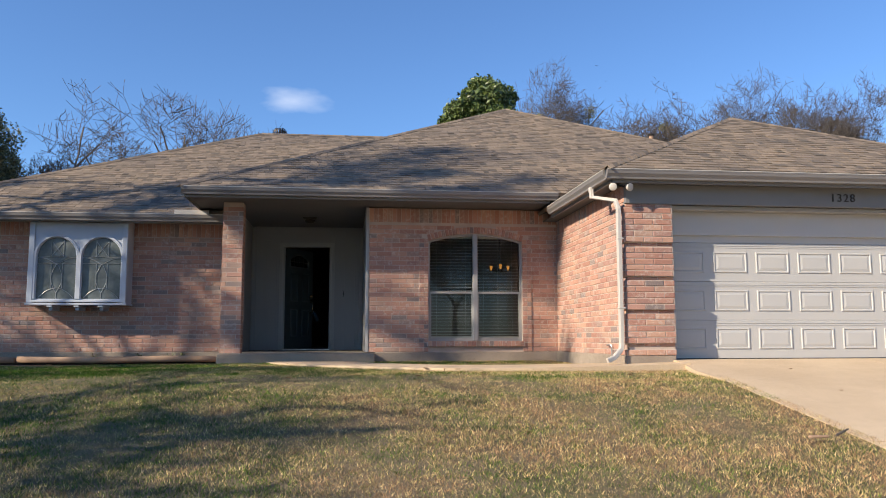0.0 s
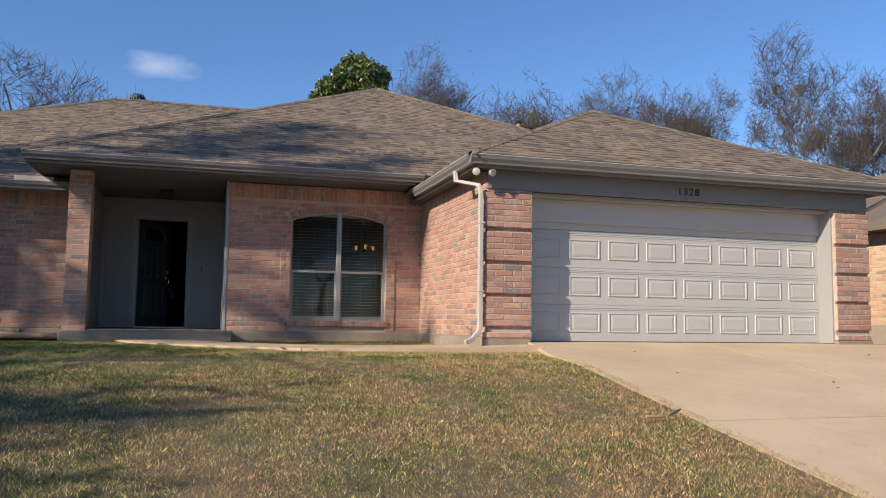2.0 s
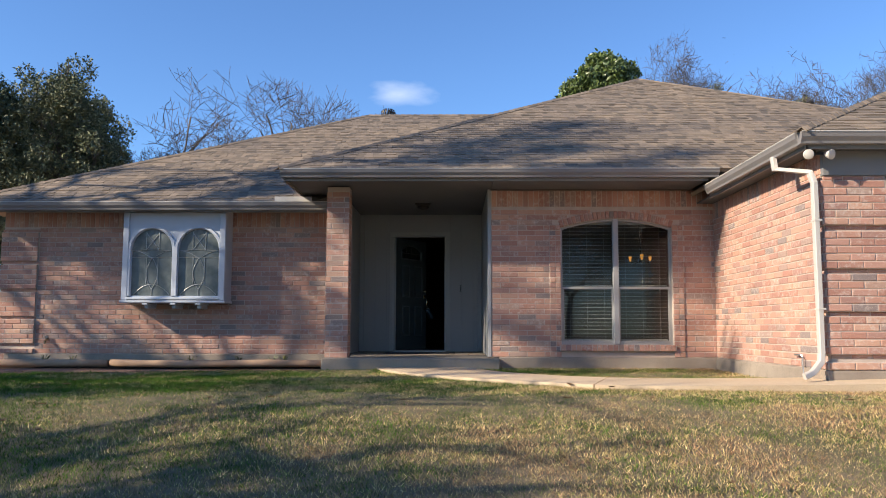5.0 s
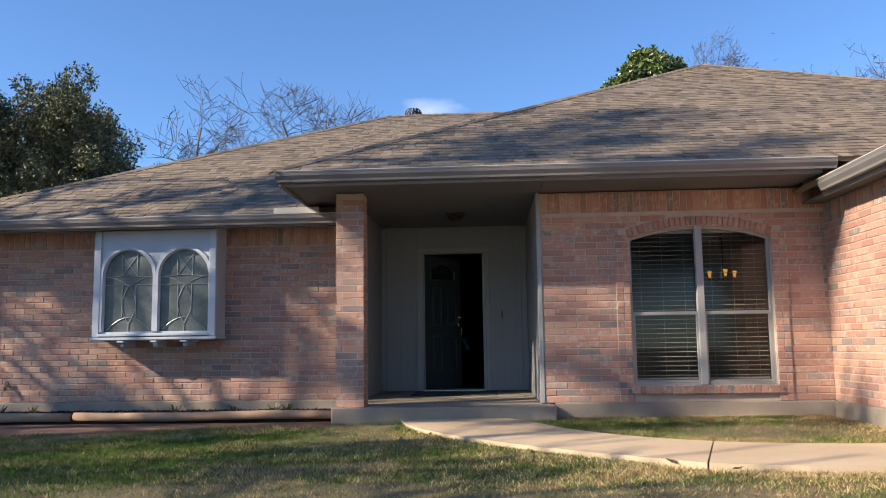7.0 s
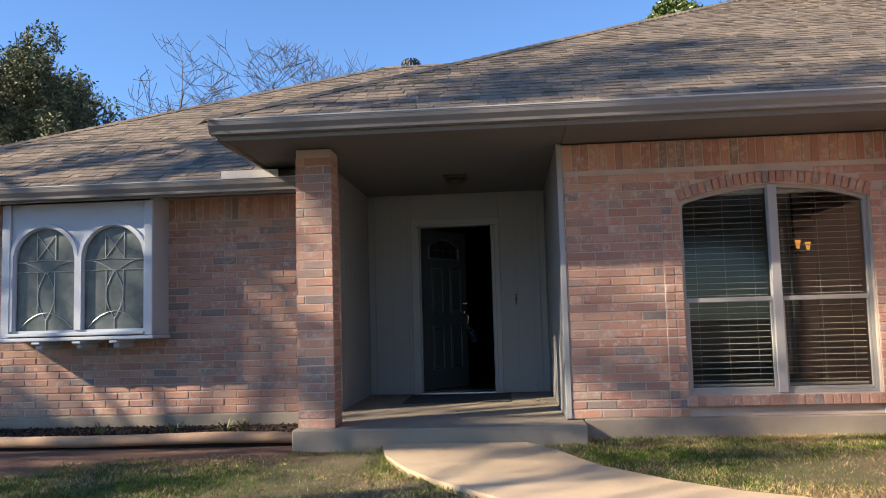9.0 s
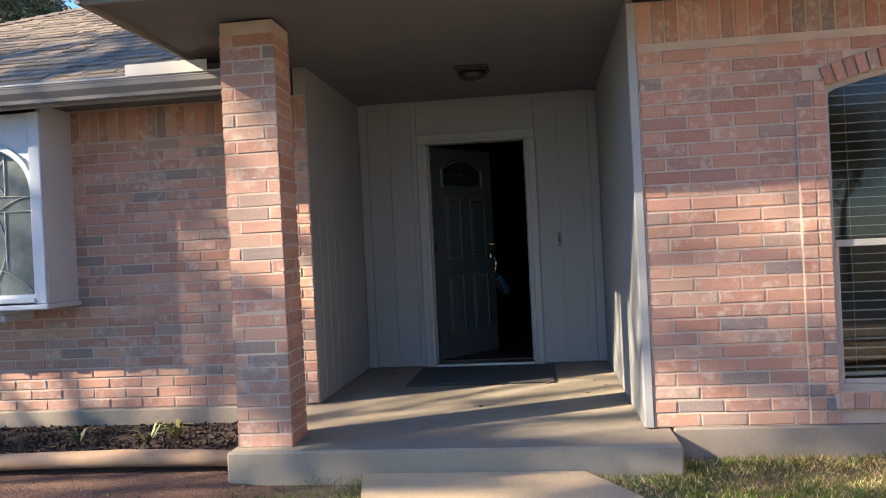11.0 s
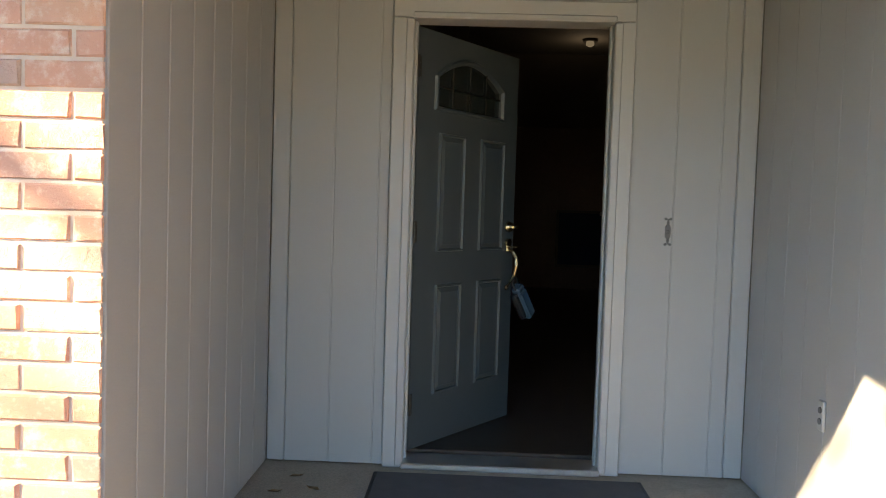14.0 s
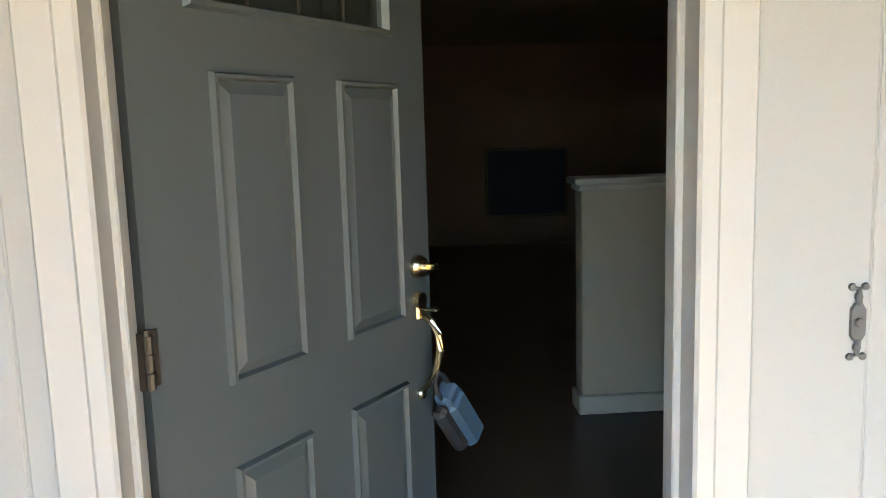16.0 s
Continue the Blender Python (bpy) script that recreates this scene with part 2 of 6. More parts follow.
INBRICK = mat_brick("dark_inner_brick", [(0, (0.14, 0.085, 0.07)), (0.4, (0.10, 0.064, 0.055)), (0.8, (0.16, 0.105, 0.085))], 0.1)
CLOTH = mat_plain("curtain_cloth", (0.45, 0.42, 0.36), 0.9, 0.1, 8, 0.3)
LEADING = mat_plain("lead_came", (0.40, 0.41, 0.40), 0.4, 0.08, 30, 0.1, metal=0.5)


def mat_concrete(name, c, c2, stain=0.5):
    m, n, l, b = material(name, 0.9)
    p = where(n)
    a = ramp(n, l, tex_noise(n, l, 0.8, 6, p, 0.6), [(0.35, c2), (0.62, c)])
    a = mix(n, l, maths(n, l, "MULTIPLY", ramp(n, l, tex_noise(n, l, 7, 6, p, 0.7), [(0.5, (0, 0, 0)), (0.7, (1, 1, 1))]), stain), a, tuple(x * 0.55 for x in c))
    a = mix(n, l, 0.35, a, ramp(n, l, tex_noise(n, l, 150, 3, p), [(0.3, tuple(x * 0.5 for x in c)), (0.7, tuple(min(x * 1.4, 0.8) for x in c))]))
    l.new(a, b.inputs["Base Color"])
    bump(n, l, b, maths(n, l, "ADD", tex_noise(n, l, 12, 6, p), tex_noise(n, l, 200, 3, p)), 0.35, 0.006)
    return m


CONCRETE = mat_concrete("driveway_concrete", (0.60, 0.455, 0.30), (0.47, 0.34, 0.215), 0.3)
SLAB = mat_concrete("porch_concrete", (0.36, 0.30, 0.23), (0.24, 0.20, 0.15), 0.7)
FOOTING = mat_concrete("footing_concrete", (0.34, 0.285, 0.225), (0.20, 0.155, 0.12), 0.8)


def mat_shingle():
    m, n, l, b = material("weathered_shingle", 0.95)
    p = where(n)
    r = piece_random(n, l)
    c = ramp(n, l, r, [(0.0, (0.215, 0.170, 0.128)), (0.2, (0.16, 0.128, 0.099)), (0.38, (0.265, 0.208, 0.155)), (0.55, (0.175, 0.14, 0.108)), (0.74, (0.095, 0.08, 0.067)), (0.86, (0.235, 0.187, 0.142))], True)
    c = mix(n, l, 0.25, c, ramp(n, l, tex_noise(n, l, 230, 2, p), [(0.3, (0.06, 0.05, 0.04)), (0.7, (0.36, 0.29, 0.22))]))
    c = mix(n, l, 1.0, c, ramp(n, l, tex_noise(n, l, 0.7, 4, p), [(0.3, (0.8, 0.8, 0.82)), (0.7, (1.12, 1.08, 1.0))]), "MULTIPLY")
    l.new(c, b.inputs["Base Color"])
    bump(n, l, b, tex_noise(n, l, 300, 3, p), 0.8, 0.004)
    return m


SHINGLE = mat_shingle()


def mat_ground():
    m, n, l, b = material("lawn_soil", 1.0)
    p = where(n)
    a = ramp(n, l, tex_noise(n, l, 1.1, 6, p, 0.65), [(0.36, (0.085, 0.10, 0.03)), (0.48, (0.15, 0.12, 0.06)), (0.6, (0.25, 0.19, 0.11)), (0.72, (0.15, 0.10, 0.065))])
    a = mix(n, l, 0.55, a, ramp(n, l, tex_noise(n, l, 90, 4, p), [(0.3, (0.04, 0.03, 0.02)), (0.7, (0.24, 0.185, 0.11))]))
    # bare red-brown earth of the bed before the west wing
    sx = n.new("ShaderNodeSeparateXYZ")
    l.new(p, sx.inputs[0])
    edge = maths(n, l, "ADD", maths(n, l, "MULTIPLY", sx.outputs["X"], -0.30), sx.outputs["Y"])
    edge = maths(n, l, "ADD", edge, maths(n, l, "MULTIPLY", tex_noise(n, l, 2.5, 5, p), 0.8))
    west = ramp(n, l, maths(n, l, "MULTIPLY", sx.outputs["X"], -1.0), [(0.6, (0, 0, 0)), (0.95, (1, 1, 1))])
    bare = maths(n, l, "MULTIPLY", west, ramp(n, l, maths(n, l, "ADD", edge, 3.45), [(0.35, (0, 0, 0)), (0.75, (1, 1, 1))]))
    a = mix(n, l, bare, a, mix(n, l, tex_noise(n, l, 25, 5, p), (0.09, 0.045, 0.03), (0.24, 0.13, 0.085)))
    l.new(a, b.inputs["Base Color"])
    bump(n, l, b, maths(n, l, "ADD", tex_noise(n, l, 60, 5, p), tex_noise(n, l, 9, 4, p)), 0.9, 0.03)
    return m


def mat_grass():
    m, n, l, b = material("winter_grass_blades", 0.7)
    p = where(n)
    g = n.new("ShaderNodeNewGeometry").outputs["Random Per Island"]
    sx = n.new("ShaderNodeSeparateXYZ")
    l.new(p, sx.inputs[0])
    # greener towards the house and the west side, straw towards the drive
    lean = maths(n, l, "ADD", maths(n, l, "MULTIPLY", sx.outputs["X"], 0.042), maths(n, l, "MULTIPLY", maths(n, l, "ADD", sx.outputs["Y"], 7.0), -0.014))
    patch = maths(n, l, "ADD", maths(n, l, "ADD", maths(n, l, "MULTIPLY", maths(n, l, "SUBTRACT", tex_noise(n, l, 1.3, 7, p, 0.72), 0.5), 1.9), 0.47), lean)
    patch = maths(n, l, "ADD", patch, maths(n, l, "MULTIPLY", maths(n, l, "SUBTRACT", g, 0.5), 0.5))
    c = ramp(n, l, patch, [(0.36, (0.07, 0.145, 0.018)), (0.47, (0.15, 0.20, 0.04)), (0.55, (0.38, 0.32, 0.12)), (0.68, (0.74, 0.57, 0.28)), (0.84, (0.38, 0.22, 0.12))])
    shade = maths(n, l, "FRACT", maths(n, l, "MULTIPLY", g, 37.1))
    c = mix(n, l, 1.0, c, ramp(n, l, shade, [(0.0, (0.45, 0.45, 0.45)), (1.0, (1.4, 1.4, 1.4))]), "MULTIPLY")
    tufts = ramp(n, l, tex_noise(n, l, 9, 4, p, 0.6), [(0.38, (0.62, 0.62, 0.62)), (0.62, (1.2, 1.2, 1.2))])
    c = mix(n, l, 1.0, c, tufts, "MULTIPLY")
    l.new(c, b.inputs["Base Color"])
    b.inputs["Specular IOR Level"].default_value = 0.05
    return m


GROUND, GRASS = mat_ground(), mat_grass()
MULCH = mat_plain("dark_mulch", (0.05, 0.032, 0.024), 1.0, 0.2, 9, 1.0, fine=70, dark=0.5)
DIRT = mat_plain("red_brown_dirt", (0.17, 0.095, 0.065), 1.0, 0.2, 3, 0.9, fine=60, dark=0.6)
LOGWOOD = mat_plain("peeled_log", (0.42, 0.27, 0.17), 0.85, 0.2, 4, 0.5, fine=60, dark=0.6)
BARK = mat_plain("grey_bark", (0.13, 0.108, 0.09), 0.95, 0.2, 6, 0.7, fine=40, dark=0.55)
BARK_PALE = mat_plain("pale_bark", (0.30, 0.26, 0.215), 0.95, 0.2, 6, 0.7, fine=40, dark=0.55)
TWIG = mat_plain("thin_twigs", (0.085, 0.07, 0.06), 0.95, 0.15, 5, 0.1, dark=0.7)
TARMAC = mat_plain("street_asphalt", (0.06, 0.06, 0.06), 0.95, 0.15, 2, 0.8, fine=150)


def mat_leaf(name, c1, c2, gloss=0.45):
    m, n, l, b = material(name, gloss)
    g = n.new("ShaderNodeNewGeometry").outputs["Random Per Island"]
    l.new(ramp(n, l, g, [(0.0, c1), (0.6, c2), (1.0, tuple(x * 1.8 for x in c2))]), b.inputs["Base Color"])
    return m


LEAF_BROAD = mat_leaf("glossy_broad_leaves", (0.045, 0.075, 0.016), (0.10, 0.13, 0.035), 0.32)
LEAF_OAK = mat_leaf("evergreen_leaves", (0.045, 0.06, 0.025), (0.11, 0.12, 0.055), 0.6)
LEAF_MOSS = mat_leaf("mistletoe_leaves", (0.12, 0.12, 0.03), (0.17, 0.16, 0.05), 0.6)
LEAF_DRY = mat_leaf("dry_leaves", (0.20, 0.11, 0.06), (0.30, 0.19, 0.10), 0.8)


def mat_glass(name, tint=(0.9, 0.95, 0.93), spec=1.0, dim=0.0):
    m = bpy.data.materials.new(name)
    m.use_nodes = True
    n, l = m.node_tree.nodes, m.node_tree.links
    n.clear()
    out, mx = n.new("ShaderNodeOutputMaterial"), n.new("ShaderNodeMixShader")
    tr, gl, fr = n.new("ShaderNodeBsdfTransparent"), n.new("ShaderNodeBsdfGlossy"), n.new("ShaderNodeFresnel")
    tr.inputs[0].default_value = (*tint, 1)
    gl.inputs["Roughness"].default_value = 0.015
    fr.inputs["IOR"].default_value = 1.5 + 0.35 * spec
    l.new(fr.outputs[0], mx.inputs[0])
    l.new(tr.outputs[0], mx.inputs[1])
    l.new(gl.outputs[0], mx.inputs[2])
    l.new(mx.outputs[0], out.inputs[0])
    return m


DARKGLASS = mat_plain("dark_door_glass", (0.02, 0.024, 0.022), 0.12, 0.05, 9, 0.05)
GLASS = mat_glass("window_glass", (0.66, 0.69, 0.68), 0.1)


def mat_obscure():
    m, n, l, b = material("obscured_leaded_glass", 0.25)
    p = where(n)
    l.new(ramp(n, l, tex_noise(n, l, 5, 5, p), [(0.3, (0.06, 0.075, 0.075)), (0.7, (0.16, 0.18, 0.175))]), b.inputs["Base Color"])
    bump(n, l, b, tex_noise(n, l, 40, 3, p), 0.3, 0.004)
    return m


OBSCURE = mat_obscure()


def mat_glow(name, c, s):
    m = bpy.data.materials.new(name)
    m.use_nodes = True
    n, l = m.node_tree.nodes, m.node_tree.links
    e = n.new("ShaderNodeEmission")
    e.inputs[0].default_value, e.inputs[1].default_value = (*c, 1), s
    l.new(e.outputs[0], n["Material Output"].inputs[0])
    return m


GLOW = mat_glow("warm_lamp_glow", (1.0, 0.42, 0.08), 0.5)

# ---------------------------------------------------------------- ground
GROUND_LINE = [(-400, -2.2), (-60, -2.2), (-24, -1.95), (-20, -1.75), (-16.3, -1.33), (-12.3, -0.86), (-10.3, -0.56), (-8.0, -0.22), (-6.9, -0.16), (-3.5, -0.15), (30, -0.15), (400, -0.15)]


def ground_z(y):
    for (ya, za), (yb, zb) in zip(GROUND_LINE, GROUND_LINE[1:]):
        if ya <= y <= yb:
            return za + (zb - za) * (y - ya) / (yb - ya)
    return -0.15


def lumps(x, y):
    return 0.025 * noise.noise(Vector((x * 0.6, y * 0.6, 0))) + 0.008 * noise.noise(Vector((x * 3, y * 3, 5)))


def in_flat(x, y, slack=0.0):
    """Whether the lawn is covered by the house, the walk or the drive."""
    if x > 4.86 - slack and -30 < y and x < 11.6:
        return True
    if -1.3 < x < 1.25 and y > -3.05:
        return True
    if x > -7 and y > -2.66 and x < 11:
        return True
    if x > 4.3 and y > -6.4:
        return True
    lo, hi = walk_edges(x, y)
    return lo < y < hi


def walk_edges(x, y):
    """The near and far edge (y) of the front walk at x."""
    near = [(-0.47, -2.9), (-0.3, -3.6), (0.15, -4.6), (0.7, -5.3), (1.27, -5.85), (1.99, -6.45), (3.29, -6.65), (5.0, -6.7)]
    far = [(-0.47, -2.9), (0.74, -2.9), (0.95, -3.4), (1.2, -4.0), (1.7, -4.75), (2.4, -5.25), (3.3, -5.5), (4.3, -5.6), (5.0, -5.65)]

    def at(line):
        for (xa, ya), (xb, yb) in zip(line, line[1:]):
            if xa <= x <= xb:
                return ya + (yb - ya) * (x - xa) / (xb - xa)
        return 0
    if x < -0.47 or x > 5.0:
        return 0, 0
    return at(near), at(far)


def build_ground():
    xs = [-300, -120, -60, -30, -18] + [-12 + 0.5 * i for i in range(49)] + [16, 24, 40, 80, 160, 300]
    ys = [-300, -120, -60, -40, -30, -24] + [-20 + 0.5 * i for i in range(47)] + [5, 10, 20, 40, 80, 160, 300]
    verts, faces = [], []
    for y in ys:
        for x in xs:
            near = abs(x) < 13 and -21 < y < 4
            z = ground_z(y) + (lumps(x, y) if near and not in_flat(x, y, 0.6) else 0)
            if in_flat(x, y, -0.45):
                z -= 0.03
            verts.append((x, y, z - 0.02))
    w = len(xs)
    for j in range(len(ys) - 1):
        for i in range(w - 1):
            a = j * w + i
            faces.append((a, a + 1, a + 1 + w, a + w))
    structure(new("ground", mesh_of("ground", verts, faces, GROUND)), "patchy winter lawn soil sloping up to the house")


build_ground()


def strip(name, rows, thick, mat, label):
    """A slab whose top is laid through rows of (left point, right point)."""
    bm = bmesh.new()
    top = [(bm.verts.new(a), bm.verts.new(b)) for a, b in rows]
    low = [(bm.verts.new((a[0], a[1], a[2] - thick)), bm.verts.new((b[0], b[1], b[2] - thick))) for a, b in rows]
    for k in range(len(rows) - 1):
        (a, b), (c, d) = top[k], top[k + 1]
        (e, f), (g, h) = low[k], low[k + 1]
        bm.faces.new((a, b, d, c))
        bm.faces.new((e, g, h, f))
        bm.faces.new((a, c, g, e))
        bm.faces.new((b, f, h, d))
    bm.faces.new((top[0][0], low[0][0], low[0][1], top[0][1]))
    bm.faces.new((top[-1][0], top[-1][1], low[-1][1], low[-1][0]))
    return structure(bmesh_ob(name, bm, mat), label)


DRIVE_Y = [(-5.62, -0.055), (-6.3, -0.06), (-7.2, -0.155), (-8.0, -0.232), (-9.2, -0.408), (-10.3, -0.573)]
DRIVE_Y2 = [(-10.32, -0.576), (-12.3, -0.872), (-14.2, -1.098), (-16.3, -1.343), (-20, -1.72), (-24, -1.92)]
for k, ys in enumerate((DRIVE_Y, DRIVE_Y2)):
    rows = []
    for y, z in ys:
        for_left = 4.84 if y < -6.6 else 5.0
        rows.append(((for_left, y, z), (7.6, y, z)))
    strip("driveway", rows, 0.12, CONCRETE, "sunlit tan concrete driveway slab with faint stains")
    rows = [((7.612, y, z), (10.75, y, z)) for y, z in ys]
    strip("driveway", rows, 0.12, CONCRETE, "sunlit tan concrete driveway slab with faint stains")

WALK_ROWS = [((-0.47, -3.03, -0.135), (0.74, -3.03, -0.135)), ((-0.35, -3.6, -0.135), (0.98, -3.45, -0.135)), ((-0.12, -4.15, -0.135), (1.1, -3.8, -0.135)),
             ((0.15, -4.6, -0.135), (1.25, -4.15, -0.135)), ((0.7, -5.3, -0.135), (1.62, -4.66, -0.135)), ((1.27, -5.85, -0.135), (1.95, -4.98, -0.135)),
             ((1.99, -6.42, -0.135), (2.35, -5.22, -0.135))]
WALK_ROWS2 = [((2.0, -6.43, -0.135), (2.36, -5.23, -0.135)), ((2.6, -6.6, -0.133), (2.8, -5.4, -0.133)), ((3.29, -6.67, -0.125), (3.35, -5.52, -0.125)), ((4.2, -6.72, -0.11), (4.2, -5.62, -0.11)), ((4.99, -6.74, -0.085), (4.99, -5.7, -0.08))]
strip("path", WALK_ROWS, 0.1, CONCRETE, "curved concrete front walk with shadow streaks")
strip("path", WALK_ROWS2, 0.1, CONCRETE, "concrete front walk running to the driveway")
strip("road", [((-80, -24.2, -1.98), (-80, -32, -1.98)), ((80, -24.2, -1.98), (80, -32, -1.98))], 0.1, TARMAC, "grey asphalt residential street")
strip("bed", [((-6.6, -2.72, -0.135), (-6.6, -1.6, -0.12)), ((-1.26, -2.72, -0.135), (-1.26, -1.6, -0.12))], 0.06, MULCH, "dark mulch planting bed against the brick wall")

# ---------------------------------------------------------------- brick
LB, HB, JB = 0.245, 0.066, 0.011
CH = HB + JB


def brick_mesh(length, height, depth, seed=0):
    """A brick whose face looks along -y, origin at the middle of its back; worn, chamfered face edges."""
    r = random.Random(seed)
    c = min(0.005, depth * 0.7)
    x, z = length / 2, height / 2
    back = [(-x, 0, -z), (x, 0, -z), (x, 0, z), (-x, 0, z)]
    rim = [(-x, -depth + c, -z), (x, -depth + c, -z), (x, -depth + c, z), (-x, -depth + c, z)]
    face = [(-x + c, -depth, -z + c), (x - c, -depth, -z + c), (x - c, -depth, z - c), (-x + c, -depth, z - c)]
    j = lambda p, k: (p[0] + r.uniform(-k, k), p[1] + r.uniform(-k, k) * 0.5, p[2] + r.uniform(-k, k) * 0.7)
    v = back + [j(p, 0.0018) for p in rim] + [j(p, 0.0032) for p in face]
    f = []
    for a in (0, 4):
        for k in range(4):
            f.append((a + k, a + (k + 1) % 4, a + 4 + (k + 1) % 4, a + 4 + k))
    f.append((8, 9, 10, 11))
    return v, f


_brick_cache = {}


def cached_brick(length, height, depth, mat):
    key = (round(length, 3), round(height, 3), round(depth, 3), random.randrange(3), mat.name)
    if key not in _brick_cache:
        v, f = brick_mesh(length, height, depth, hash(key[:4]) % 1000)
        _brick_cache[key] = mesh_of("brick", v, f, mat)
    return _brick_cache[key]


def lay_bricks(parent, origin, turn, items, mat=None, depth=0.016, near=(0, -8, 1), most=300, name="brick"):
    """items: (u, z, length, height, tilt). The face looks along -y, turned by turn degrees about z, u running along x. The nearest ones are parts."""
    mat = mat or BRICK
    base = pose(*origin, 0, 0, turn)
    near = Vector(near)
    todo = []
    for u, z, length, height, tilt in items:
        m = base @ Matrix.Translation((u, 0, z)) @ Matrix.Rotation(tilt, 4, "Y")
        todo.append(((m.translation - near).length, m, length, height))
    todo.sort(key=lambda q: q[0])
    for _, m, length, height in todo[:most]:
        ob = new(name, cached_brick(length, height, depth + random.choice((0, 0, 0.002, -0.002)), mat))
        ob.matrix_basis = m
        ob.parent = parent
    rest_v, rest_f = [], []
    for k, (_, m, length, height) in enumerate(todo[most:]):
        v, f = brick_mesh(length, height, depth + random.uniform(-0.002, 0.003), k % 50)
        n0 = len(rest_v)
        rest_v += [m @ Vector(p) for p in v]
        rest_f += [tuple(i + n0 for i in q) for q in f]
    if rest_v:
        ob = new("brickwork", mesh_of("brickwork", rest_v, rest_f, mat))
        ob.parent = parent
        tagged(ob, kind="stuff")


def running_bond(u0, u1, z0, z1, free=lambda u, z: True, start=0):
    """Stretchers in running bond between u0 and u1, cut at the ends and where free(u, z) is false."""
    out = []
    n = int((z1 - z0 + 0.004) / CH)
    for r in range(n):
        z = z0 + (r + 0.5) * CH
        u = u0 - (0.5 * (LB + JB) if (r + start) % 2 else 0) + JB / 2
        while u < u1 - 0.02:
            a, b = max(u, u0), min(u + LB, u1)
            if b - a > 0.03:
                # cut into pieces that are free
                k, pieces, cur = 12, [], None
                for i in range(k):
                    p = a + (b - a) * (i + 0.5) / k
                    if free(p, z):
                        cur = (cur[0], a + (b - a) * (i + 1) / k) if cur else (a + (b - a) * i / k, a + (b - a) * (i + 1) / k)
                    elif cur:
                        pieces.append(cur)
                        cur = None
                if cur:
                    pieces.append(cur)
                for c, d in pieces:
                    if d - c > 0.03:
                        out.append(((c + d) / 2, z, d - c, HB, 0.0))
            u += LB + JB
    return out


def soldiers(u0, u1, z0, z1):
    n = round((u1 - u0) / CH)
    w = (u1 - u0) / n
    return [(u0 + (i + 0.5) * w, (z0 + z1) / 2, w - JB, z1 - z0 - JB, 0.0) for i in range(n)]


LAY = []  # brickwork laid at the end of the file

# ---------------------------------------------------------------- house body
YW, YL, YG = -2.65, -1.68, -6.16       # window wall, west wing wall, garage front
XP0, XP1 = -1.09, 1.11                 # porch side walls
WINX0, WINX1, WINZ0 = 2.18, 3.80, 0.18
WSPRING, WTOP = 1.885, 2.02
XG = 4.42                              # garage side wall


def win_top(u):
    t = (u - (WINX0 + WINX1) / 2) / ((WINX1 - WINX0) / 2)
    return WSPRING + (WTOP - WSPRING) * max(0.0, 1 - t * t)




def wall_mesh(name, label, place, u0, u1, z0, z1, depth, holes=()):
    bm = bmesh.new()
    pierced_panel(bm, place, u0, u1, z0, z1, depth, list(holes), 0.05)
    return structure(bmesh_ob(name, bm, MORTAR), label)


D = 0.003
front = wall_mesh("wall_front", "rose brick front wall with arched window opening", lambda u, d, z: (u, YW + D + d, z), 1.165, XG + 0.02, 0.0, 2.44, 0.14, [(WINX0, WINX1, WINZ0, win_top)])
west = wall_mesh("wall_west_wing", "rose brick wall of the lower west wing", lambda u, d, z: (u, YL + D + d, z), -6.62, XP0 - 0.012, 0.0, 2.26, 0.14)
gside = wall_mesh("wall_garage_side", "brick side wall of the garage raked by sunlight", lambda u, d, z: (XG + D + d, u, z), YG + 0.03, YW + 0.005, 0.0, 2.24, 0.14)
gleft = wall_mesh("wall_garage_west_pier", "brick garage pier with projecting quoin bands", lambda u, d, z: (u, YG + D + d, z), XG + 0.012, 5.05 - 0.003, 0.0, 1.98, 0.62)
gright = wall_mesh("wall_garage_east_pier", "brick garage pier with projecting quoin bands", lambda u, d, z: (u, YG + D + d, z), 10.0 + 0.003, 10.62, 0.0, 1.98, 0.62)

LAY.append((front, (0, YW + D, 0), 0, lambda: (
    running_bond(1.17, XG - 0.005, 0.0, 2.19, lambda u, z: not (WINX0 - 0.165 < u < WINX1 + 0.165 and z < 1.93) and not (WINX0 - 0.12 < u < WINX1 + 0.12 and z < win_top(min(max(u, WINX0), WINX1)) + 0.125))
    + soldiers(1.17, XG, 2.195, 2.44)), (1, -7, 1), BRICK, 0.005))
LAY.append((west, (0, YL + D, 0), 0, lambda: running_bond(-6.04, XP0 - 0.006, 0.0, 2.02) + soldiers(-6.62, XP0 - 0.006, 2.01, 2.25), (-1, -6, 1), BRICK, 0.0065))
LAY.append((gside, (XG + D, 0, 0), -90, lambda: running_bond(2.65, 6.13, 0.0, 2.0) + soldiers(2.65, 6.13, 2.0, 2.24), (4, -10, 1), BRICK, 0.0065))

